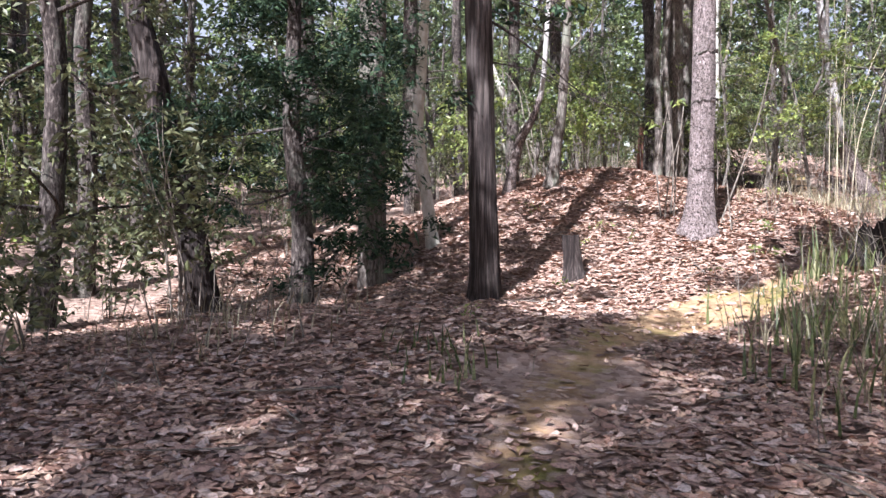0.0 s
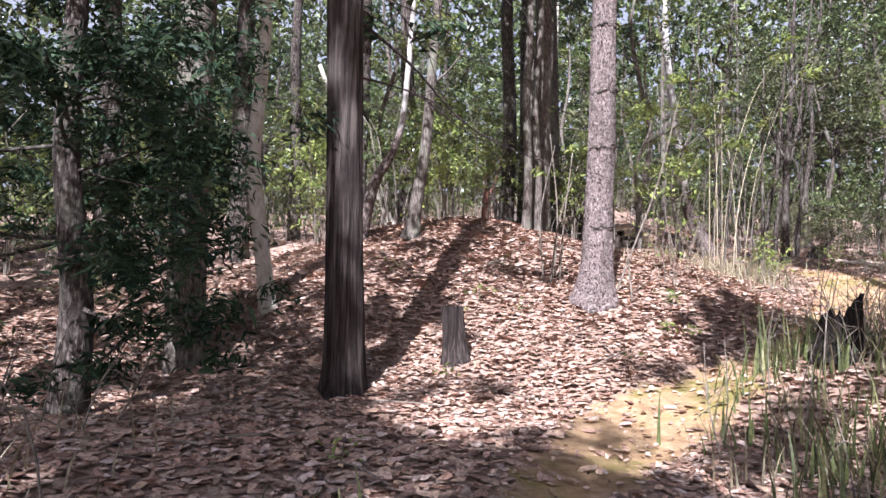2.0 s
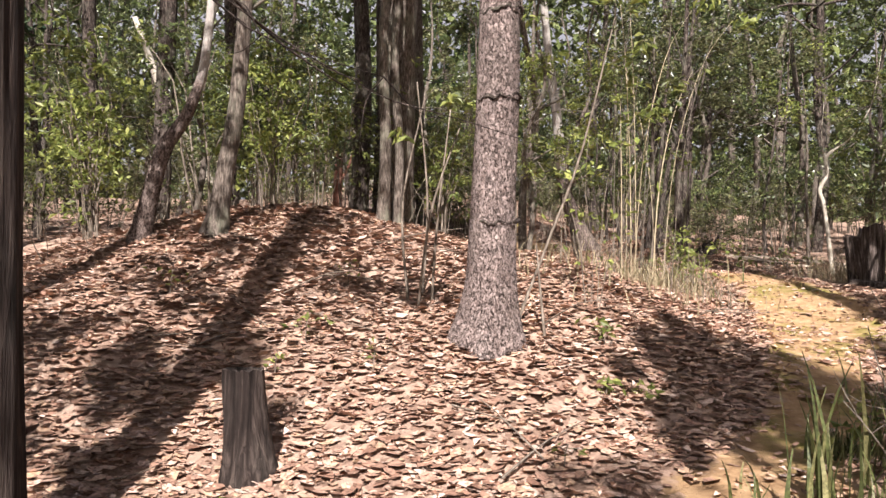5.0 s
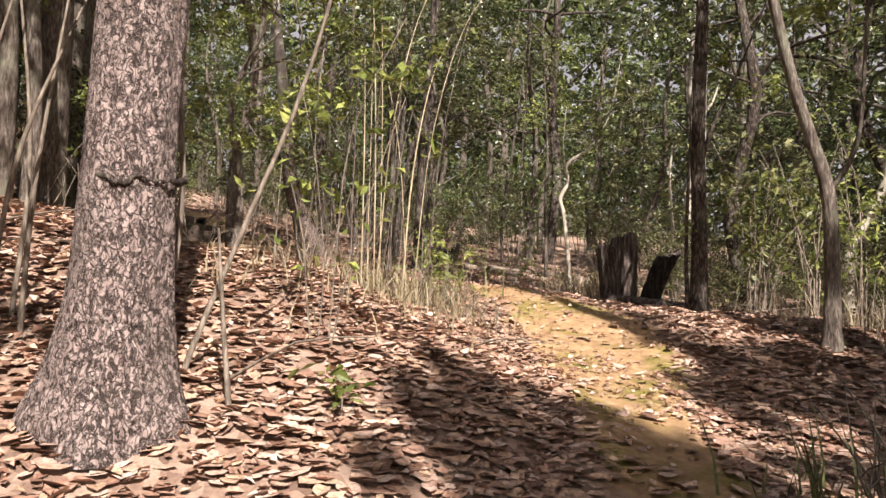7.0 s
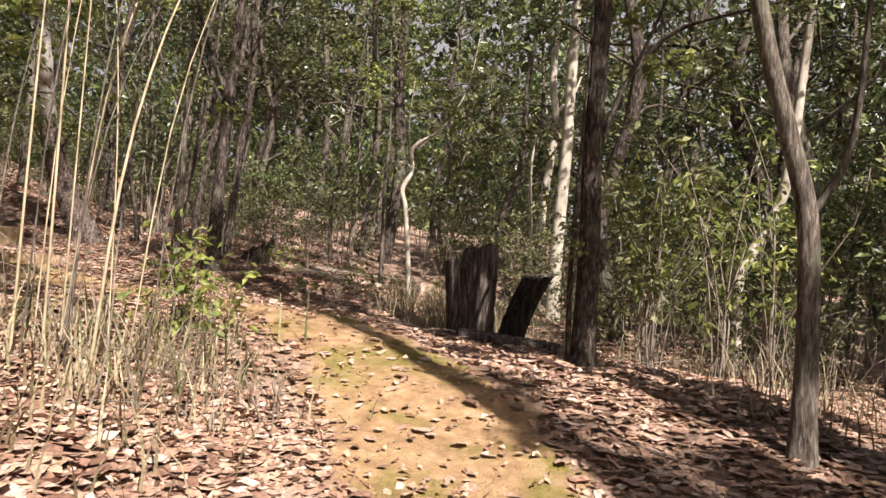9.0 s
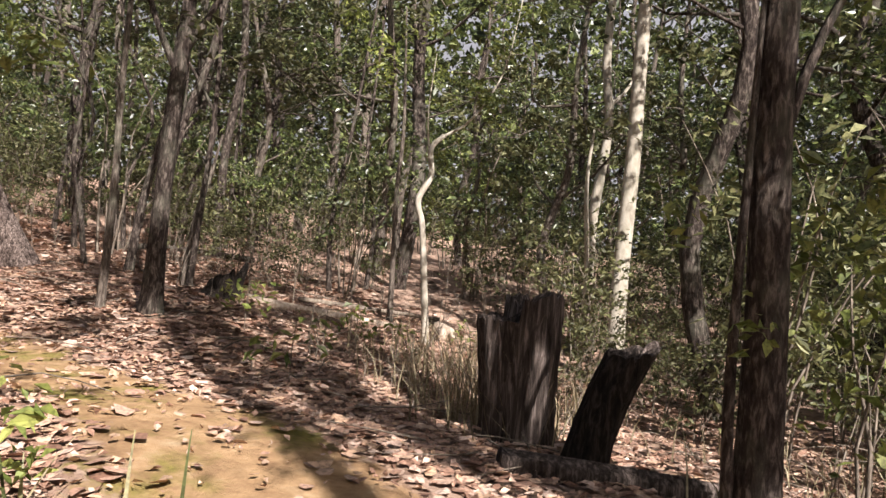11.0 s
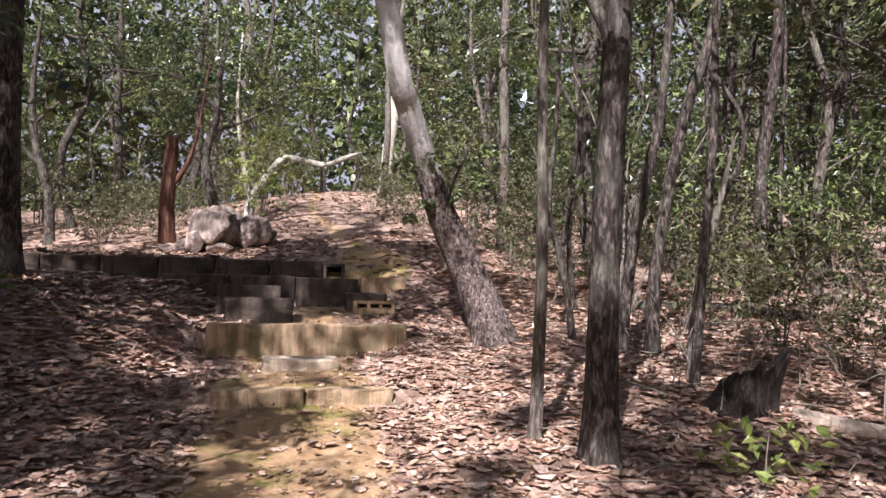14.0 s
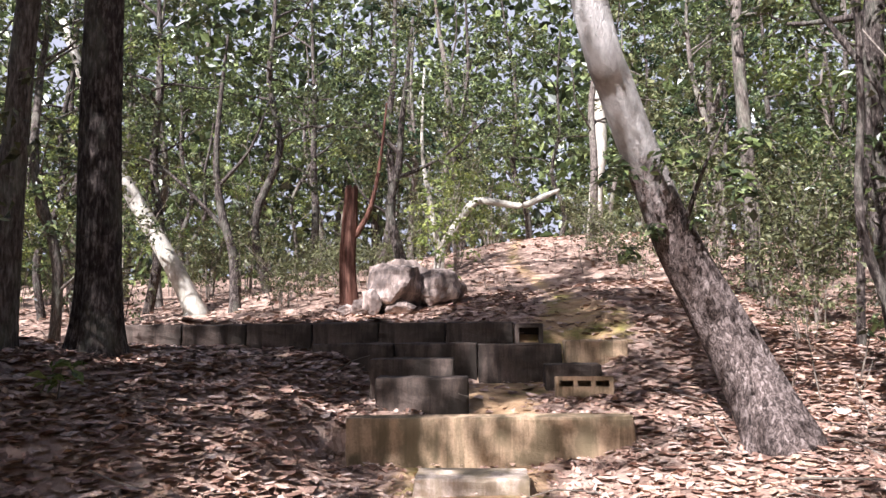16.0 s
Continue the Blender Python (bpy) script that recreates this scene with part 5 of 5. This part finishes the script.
stump("root_clump", 3.5, 6.2, 0.36, 0.13, "dark rotten root clump beside the path", MAT_BLACK_WOOD, 13, 0.05, (0.1, 0), 0.35, 26)


# ---------- block steps and terrace walls ----------
def block_mesh(w, d, h, seed, bevel=0.014, wear=0.006):
    """A worn concrete block: base centre of its front at the origin, front towards -y."""
    rg = np.random.default_rng(seed)
    bm = bmesh.new()
    bmesh.ops.create_cube(bm, size=1.0, matrix=Matrix.Translation((0, d / 2, h / 2)) @ Matrix.Diagonal((w, d, h, 1)))
    bmesh.ops.bevel(bm, geom=bm.edges[:], offset=bevel, segments=2, profile=0.6, affect="EDGES")
    bmesh.ops.subdivide_edges(bm, edges=[e for e in bm.edges if e.calc_length() > 0.15], cuts=4, use_grid_fill=True)
    for q in bm.verts:
        q.co += Vector(rg.normal(0, wear, 3)) * (0.4 + noise.noise(q.co * 9 + Vector((seed, 0, 0))))
    return bm


def cinder_mesh(w, d, h, wall=0.03, webs=4):
    """A hollow block lying with its openings towards -y."""
    bm = bmesh.new()
    pieces = [((0, d / 2, wall / 2), (w, d, wall)), ((0, d / 2, h - wall / 2), (w, d, wall))]
    for k in range(webs):
        pieces.append(((-w / 2 + wall / 2 + k * (w - wall) / (webs - 1), d / 2, h / 2), (wall, d, h - 2 * wall)))
    pieces.append(((0, d - 0.01, h / 2), (w - 2 * wall, 0.02, h - 2 * wall)))
    for c, s in pieces:
        bmesh.ops.create_cube(bm, size=1.0, matrix=Matrix.Translation(c) @ Matrix.Diagonal((*s, 1)))
    return bm


def block(name, x, y, z, w, d, h, mat, label, seed, rz=0.0, rx=0.0, group="step blocks", bevel=0.014):
    bm = block_mesh(w, d, h, seed, bevel)
    me = bpy.data.meshes.new(name)
    bm.to_mesh(me)
    bm.free()
    me.materials.append(mat)
    ob = new(name, me)
    ob.matrix_world = pose(x, y, z, rx, 0, rz)
    return tagged(ob, label, "concrete block", group)


def wall_run(name, x0, x1, y, z, d, h, count, mat, label, seed, rz=0.0):
    t = thing(name, x0, y, label, "retaining wall", z=z, rz=rz)
    rg = np.random.default_rng(seed)
    w = (x1 - x0) / count
    for k in range(count):
        bm = block_mesh(w - 0.012, d, h + rg.normal() * 0.006, seed + k)
        ob = part("block", bm, mat, t)
        ob.location = (w * (k + 0.5), rg.normal() * 0.008, 0)
    return t


wall_run("step_wall", 7.72, 8.95, 16.3, 1.72, 0.16, 0.28, 2, MAT_CONCRETE, "low weathered block wall forming the first step", 500, 1)
wall_run("step_wall", 7.54, 9.3, 17.8, 1.98, 0.18, 0.345, 1, MAT_CONCRETE, "stained cast concrete step wall with painted shadow streaks", 510, 2.5)
block("step_block", 8.33, 17.18, 1.88, 0.6, 0.3, 0.22, MAT_CONCRETE_PALE, "pale worn concrete step block sunk in the path", 520, 1)
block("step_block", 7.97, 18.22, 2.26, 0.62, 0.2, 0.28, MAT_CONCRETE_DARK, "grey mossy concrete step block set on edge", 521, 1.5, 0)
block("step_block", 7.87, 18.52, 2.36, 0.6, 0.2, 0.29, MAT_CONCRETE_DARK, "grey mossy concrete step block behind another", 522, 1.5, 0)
wall_run("terrace_wall", 6.95, 9.0, 19.3, 2.4, 0.19, 0.335, 3, MAT_CONCRETE_DARK, "lower course of the terrace wall, stained and darkened for shade", 530, 0.5)
block("wall_block", 9.27, 19.3, 2.46, 0.5, 0.2, 0.29, MAT_CONCRETE, "loose concrete block at the end of the terrace wall", 540, 2, 0, "loose blocks")
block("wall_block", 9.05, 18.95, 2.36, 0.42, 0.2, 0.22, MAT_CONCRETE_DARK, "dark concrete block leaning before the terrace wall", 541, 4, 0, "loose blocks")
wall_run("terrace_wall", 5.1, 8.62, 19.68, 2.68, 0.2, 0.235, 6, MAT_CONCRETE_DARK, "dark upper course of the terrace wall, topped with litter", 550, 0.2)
me = bpy.data.meshes.new("hollow_block")
bm = cinder_mesh(0.24, 0.2, 0.2, 0.035, 2)
bm.to_mesh(me)
bm.free()
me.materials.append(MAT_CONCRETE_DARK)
hollow = tagged(new("hollow_block", me), "hollow concrete block closing the terrace wall", "concrete block", "loose blocks")
hollow.matrix_world = pose(8.75, 19.67, 2.69)
me = bpy.data.meshes.new("hollow_block")
bm = cinder_mesh(0.4, 0.19, 0.1, 0.03, 4)
bmesh.ops.create_cube(bm, size=1.0, matrix=Matrix.Translation((0, 0.095, -0.07)) @ Matrix.Diagonal((0.4, 0.19, 0.14, 1)))
bm.to_mesh(me)
bm.free()
me.materials.append(MAT_CONCRETE)
hollow = tagged(new("hollow_block", me), "pale concrete block with three holes beside the steps", "concrete block", "loose blocks")
hollow.matrix_world = pose(9.08, 18.55, 2.42, -6, 0, -2)


# ---------- rock pile ----------
def rock(x, y, r, seed, squash=(1, 1, 0.8), sink=0.3, label="pale weathered rock in a pile"):
    rg = np.random.default_rng(seed)
    bm = bmesh.new()
    bmesh.ops.create_icosphere(bm, subdivisions=4, radius=1.0)
    cuts = [(Vector(rg.normal(size=3)).normalized(), rg.uniform(0.5, 0.85)) for _ in range(12)]
    for q in bm.verts:
        for nrm, dist in cuts:
            over = q.co.dot(nrm) - dist
            if over > 0:
                q.co -= nrm * over * 0.92
        q.co *= 1 + 0.12 * noise.fractal(q.co * 2.8 + Vector((seed, 0, 0)), 1.0, 2.0, 5)
        q.co = Vector((q.co.x * squash[0] * r, q.co.y * squash[1] * r, q.co.z * squash[2] * r))
    me = bpy.data.meshes.new("rock")
    bm.to_mesh(me)
    bm.free()
    me.materials.append(MAT_ROCK)
    ob = tagged(new("rock", me), label, "rock", "rock pile")
    ob.matrix_world = pose(x, y, height(x, y) + r * squash[2] * (1 - 2 * sink), 0, 0, rg.uniform(0, 360))
    return ob


rock(7.15, 23.0, 0.58, 1, (1.25, 0.85, 0.75), 0.24, "large pale weathered rock heading a pile")
rock(7.68, 22.9, 0.34, 3, (0.95, 1, 1.0), 0.2, "grey-brown shaded rock beside a larger one")
rock(7.9, 23.05, 0.22, 8, (1, 1, 0.9), 0.2)
rock(6.72, 22.7, 0.17, 4, (1, 0.9, 0.9), 0.2)
rock(6.92, 22.5, 0.21, 5, (0.9, 0.8, 1.0), 0.2)
rock(6.52, 22.85, 0.15, 6, (1.3, 1, 0.7), 0.25)
rock(7.3, 22.55, 0.2, 7, (1.2, 0.9, 0.7), 0.25)
rock(7.2, 23.35, 0.34, 9, (1.2, 0.8, 1.0), 0.12)
rock(7.62, 23.3, 0.26, 11, (1.2, 0.9, 1.1), 0.1)


# ---------- grass, canes and small plants ----------
def blades(x, y, n, h, spread, rg, w=0.009, droop=0.5):
    """Grass blades as bent tapering strips of three quads, about a spot."""
    ax, ay = x + rg.normal(0, spread, n), y + rg.normal(0, spread, n)
    az = heights(ax, ay) - 0.01
    a, hh = rg.uniform(0, 6.28, n), h * rg.uniform(0.45, 1.2, n)
    out = hh * droop * rg.uniform(0.2, 1.2, n)
    vs = []
    for u in (0.0, 0.4, 0.75, 1.0):
        cx, cy = ax + np.cos(a) * out * u**1.8, ay + np.sin(a) * out * u**1.8
        cz = az + hh * (u - 0.25 * droop * u**2.5)
        ww = w * (1 - 0.85 * u)
        vs.append(np.stack([cx - np.sin(a) * ww, cy + np.cos(a) * ww, cz], -1))
        vs.append(np.stack([cx + np.sin(a) * ww, cy - np.cos(a) * ww, cz], -1))
    v = np.stack(vs, 1).reshape(-1, 3)
    b = np.arange(n)[:, None] * 8
    f = np.vstack([b + np.array([[k, k + 1, k + 3, k + 2]]) for k in (0, 2, 4)])
    return v, f


rg = np.random.default_rng(31)
stuff("grass", [blades(x, y, n, h, s, rg) for x, y, n, h, s in ((2.35, 4.2, 40, 0.45, 0.25), (2.9, 5.1, 60, 0.42, 0.35), (2.0, 3.4, 20, 0.35, 0.2), (3.4, 5.9, 80, 0.35, 0.3), (0.0, 4.6, 40, 0.2, 0.2), (4.0, 6.3, 70, 0.3, 0.3), (4.9, 7.25, 60, 0.35, 0.22), (3.1, 6.4, 50, 0.25, 0.2), (3.95, 7.05, 110, 0.13, 0.06), (3.55, 6.55, 26, 0.4, 0.08), (3.4, 6.2, 30, 0.35, 0.12), (6.3, 11.2, 80, 0.4, 0.4))], MAT_GREEN_GRASS, "straggly green and yellowed grass beside the path", "grass")
stuff("broad_grass", [blades(x, y, n, h, s_, rg, 0.013, 0.35) for x, y, n, h, s_ in ((2.2, 4.7, 20, 0.36, 0.2), (2.55, 5.1, 24, 0.4, 0.22), (1.95, 4.25, 10, 0.28, 0.18), (2.9, 4.9, 20, 0.36, 0.25), (2.5, 5.7, 18, 0.34, 0.16), (0.05, 4.05, 10, 0.22, 0.1), (3.3, 6.6, 22, 0.5, 0.07))], MAT_GREEN_GRASS, "broad-bladed yellow-green grass clumps beside the path", "grass")
stuff("dry_grass", [blades(x, y, n, h, s, rg, 0.006, 0.7) for x, y, n, h, s in ((5.0, 10.0, 130, 0.28, 0.35), (5.7, 10.4, 190, 0.36, 0.4), (4.3, 9.9, 60, 0.24, 0.35), (6.3, 10.9, 160, 0.35, 0.35), (2.6, 4.6, 120, 0.42, 0.45), (2.2, 3.6, 50, 0.35, 0.3), (3.2, 5.6, 90, 0.35, 0.35), (10.6, 11.9, 260, 0.5, 0.4), (9.9, 11.3, 200, 0.55, 0.25), (11.4, 12.6, 200, 0.4, 0.5), (-1.6, 5.4, 120, 0.35, 0.5), (10.6, 9.3, 200, 0.35, 0.6), (8.9, 8.2, 120, 0.4, 0.4))], MAT_DRY_GRASS, "pale dry grass along the bank", "grass")

canes = np.random.default_rng(41)
for k in range(13):
    x, y = 5.6 + canes.normal() * 0.2, 10.6 + canes.normal() * 0.18
    L, a = canes.uniform(1.8, 3.6), canes.uniform(-0.6, 1.2)
    o = canes.uniform(0.12, 0.65) * L
    t = thing("cane", x, y, "thin pale dry cane rising from a clump", "cane", "canes of the clump")
    v, f, c = tube([(0, 0, -0.05), (o * 0.15 * math.cos(a), o * 0.15 * math.sin(a), L * 0.4), (o * 0.5 * math.cos(a), o * 0.5 * math.sin(a), L * 0.75), (o * math.cos(a), o * math.sin(a), L)], [0.0062 * canes.uniform(0.5, 1.4), 0.002], 6, 12)
    mesh_object("stem", v, [f, c], MAT_CANE if k % 3 else MAT_GREY_BARK, t)
    if k % 3 == 0:
        add_crown(t, [((o * 0.8 * math.cos(a), o * 0.8 * math.sin(a), L * 0.9), (0.3, 0.3, 0.2), 60, 0.1, 0.4)], MAT_LIGHT_LEAF, 600 + k)

# shoots beside the pine
for k, (x, y, pr) in enumerate(((3.32, 8.66, [(0, 0), (-0.03, 0.3), (-0.06, 0.6)]), (3.3, 8.95, [(0, 0), (0.18, 0.5), (0.4, 1.1), (0.62, 2.0)]), (3.22, 8.98, [(0, 0), (0.06, 0.6), (0.02, 1.2), (0.05, 1.9)]), (2.95, 9.6, [(0, 0), (0.05, 0.6), (0.12, 1.4)]), (2.84, 9.8, [(0, 0), (-0.05, 0.7), (0.1, 1.5)]), (2.8, 9.5, [(0, 0), (0.1, 0.7), (0.3, 1.3)]), (3.0, 9.9, [(0, 0), (0.02, 0.7), (-0.05, 1.6)]))):
    tree("shoot", x, y, side(-40, pr, 0.02, k), [0.011, 0.009, 0.004], MAT_TWIG, "thin bare shoot beside a pine", 7, 14, 0.05, 0.2, [], [(side(-40, [pr[-1]])[0], (0.22, 0.22, 0.12), 40, 0.08, 0.5)] if k in (1, 2, 5) else None, MAT_LIGHT_LEAF, 620 + k, "sapling", "shoots beside the pine")


def seedling(x, y, h, n, size, mat, seed, label="small green seedling in the litter"):
    rgs = np.random.default_rng(seed)
    t = thing("seedling", x, y, label, "plant", "seedlings")
    v, f, c = tube([(0, 0, -0.02), (0.01, 0.01, h * 0.6), (0.02, 0, h)], [0.004, 0.002], 5, 6)
    mesh_object("stem", v, [f, c], MAT_TWIG, t)
    pos = np.stack([rgs.normal(0, h * 0.32, n), rgs.normal(0, h * 0.32, n), rgs.uniform(0.35, 1.05, n) * h], -1)
    v, f = leaves(pos, size, rgs, 0.6)
    mesh_object("foliage", v, f, mat, t, smooth=False)


for k, (x, y, h, n, s) in enumerate(((3.66, 8.5, 0.18, 34, 0.06), (3.3, 8.0, 0.12, 26, 0.05), (3.5, 7.9, 0.12, 24, 0.05), (2.2, 8.7, 0.22, 14, 0.05), (1.95, 9.3, 0.2, 18, 0.05), (1.7, 9.0, 0.16, 10, 0.05), (2.5, 10.2, 0.18, 16, 0.05), (1.2, 10.2, 0.2, 14, 0.05), (9.97, 13.73, 0.38, 60, 0.075), (9.6, 13.1, 0.12, 18, 0.05), (10.9, 12.9, 0.3, 30, 0.06), (6.9, 11.2, 0.3, 40, 0.07), (6.6, 10.9, 0.35, 40, 0.08), (3.9, 6.9, 0.25, 30, 0.08), (0.2, 5.4, 0.18, 16, 0.05), (1.2, 7.6, 0.14, 12, 0.05), (2.7, 7.5, 0.12, 10, 0.05), (6.2, 17.0, 0.2, 30, 0.09), (10.6, 13.1, 0.4, 40, 0.08), (9.2, 12.4, 0.4, 30, 0.09), (12.6, 13.3, 0.3, 40, 0.07))):
    seedling(x, y, h, n, s, MAT_LIGHT_LEAF, 700 + k)


for k, (x, y, h, q, n, c) in enumerate(((9.75, 8.95, 1.8, 0.6, 6, 240), (10.5, 8.7, 2.3, 0.7, 7, 360), (9.3, 9.35, 1.3, 0.4, 4, 90))):
    stems_bush("leafy_bush", x, y, h, q, n, MAT_TWIG, MAT_LIGHT_LEAF, 800 + k, "loose leafy bush in the shade beside the path", c, 0.09, 0.01, 0.25, "leafy bushes")
stems_bush("leafy_sapling", 3.95, 9.05, 1.35, 0.35, 4, MAT_TWIG, MAT_LIGHT_LEAF, 810, "small leafy sapling beside a pine", 150, 0.065, 0.0045, 0.16, category="sapling")
stems_bush("leafy_bush", 6.75, 11.3, 0.55, 0.35, 7, MAT_TWIG, MAT_LIGHT_LEAF, 812, "low leafy bush beside the path", 260, 0.07, 0.006, 0.14, "leafy bushes")


# ---------- sticks and far woods ----------
def sticks(n, seed, regions, upright):
    rgs = np.random.default_rng(seed)
    tubes = []
    for _ in range(n):
        x0, x1, y0, y1 = regions[rgs.integers(0, len(regions))]
        x, y = rgs.uniform(x0, x1), rgs.uniform(y0, y1)
        if float(track_distance(np.array([x]), np.array([y]))[0]) < 0.45:
            continue
        L, a = rgs.uniform(0.2, 0.8), rgs.uniform(0, 6.28)
        el = rgs.uniform(0.9, 1.5) if upright else rgs.normal(0.05, 0.12)
        d = np.array([math.cos(a) * math.cos(el), math.sin(a) * math.cos(el), math.sin(el)]) * L
        p = np.array([x, y, height(x, y) + (0 if upright else 0.035)])
        q = p + d
        if not upright:
            q[2] = max(q[2], height(q[0], q[1]) + 0.03)
        m = (p + q) / 2 + rgs.normal(size=3) * 0.06 * L
        tubes.append(tube([p, m, q], [rgs.uniform(0.003, 0.008), 0.0018], 4, 5))
        if upright:
            for _ in range(2):
                e = m + rgs.normal(size=3) * 0.25 * L + np.array([0, 0, 0.15 * L])
                tubes.append(tube([m, (m + e) / 2 + rgs.normal(size=3) * 0.03 * L, e], [0.003, 0.001], 4, 4))
    return join(tubes)


v, f = sticks(420, 61, [(-3, 6, 2.5, 12.5), (5, 13, 8, 19), (9, 13, 10, 18)], False)
tagged(mesh_object("fallen_twigs", v, f, MAT_TWIG), "scattered dry twigs on the litter", "twigs", kind="stuff")
v, f = sticks(520, 62, [(-4, -0.8, 4, 9), (2.2, 3.8, 3.6, 6.4), (4.2, 6.6, 9.9, 11.6), (9.8, 12.2, 11, 13), (10.5, 13, 14.5, 19), (9.5, 12, 8.2, 9.6), (-1, 6, 12.2, 13.5), (6, 10, 24, 28), (3.4, 4.6, 6.0, 6.8), (3.4, 4.6, 6.0, 6.8), (4.2, 5.2, 6.6, 7.2)], True)
tagged(mesh_object("dead_stems", v, f, MAT_TWIG), "upright dry stems and bare twigs of the undergrowth", "twigs", kind="stuff")

fw = np.random.default_rng(71)
N = 85000
ang = fw.uniform(radians(-15), radians(160), N)
rad = fw.uniform(30, 50, N) + 5 * np.sin(ang * 9)
fx, fy = 6 + np.cos(ang) * rad, 14 + np.sin(ang) * rad
hz = fw.uniform(0, 1, N) ** 1.25 * (22 + 3 * np.sin(ang * 13) + 2 * np.sin(ang * 31))
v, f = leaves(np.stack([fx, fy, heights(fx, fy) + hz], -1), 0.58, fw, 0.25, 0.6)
# the darker leaf colour paints in the shade seen through gaps
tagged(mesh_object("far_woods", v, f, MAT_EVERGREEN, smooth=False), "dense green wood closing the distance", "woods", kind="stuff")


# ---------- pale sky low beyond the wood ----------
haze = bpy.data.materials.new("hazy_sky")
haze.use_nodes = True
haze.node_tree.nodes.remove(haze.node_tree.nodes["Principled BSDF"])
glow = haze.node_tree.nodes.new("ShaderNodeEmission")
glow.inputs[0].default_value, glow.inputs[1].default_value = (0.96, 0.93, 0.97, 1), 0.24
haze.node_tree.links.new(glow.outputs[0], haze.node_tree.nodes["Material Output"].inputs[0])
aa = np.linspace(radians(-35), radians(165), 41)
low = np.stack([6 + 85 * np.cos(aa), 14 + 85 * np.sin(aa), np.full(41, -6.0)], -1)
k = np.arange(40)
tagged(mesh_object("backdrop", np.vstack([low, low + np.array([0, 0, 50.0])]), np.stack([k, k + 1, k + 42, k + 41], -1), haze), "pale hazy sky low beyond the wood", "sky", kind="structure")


# ---------- loose single leaves near the path ----------
lr = np.random.default_rng(91)
protos = []
for k in range(6):
    v = litter_leaf(1, lr, 0.08)[0]
    ob = mesh_object("leaf", v, np.array([[0, 1, 2, 3], [0, 3, 4, 5]]), MAT_LITTER, ground, smooth=False)
    protos.append(ob)
n = 0
while n < 290:
    i = lr.integers(20, 110)
    x, y = TRACK[i] + lr.normal(0, 0.8, 2)
    if not (0 < y < 16.2):
        continue
    ob = protos[n % 6] if n < 6 else new("leaf", protos[n % 6].data)
    ob.parent = ground
    ob.matrix_world = pose(x, y, height(x, y) + 0.025, lr.normal() * 8, lr.normal() * 8, lr.uniform(0, 360))
    n += 1
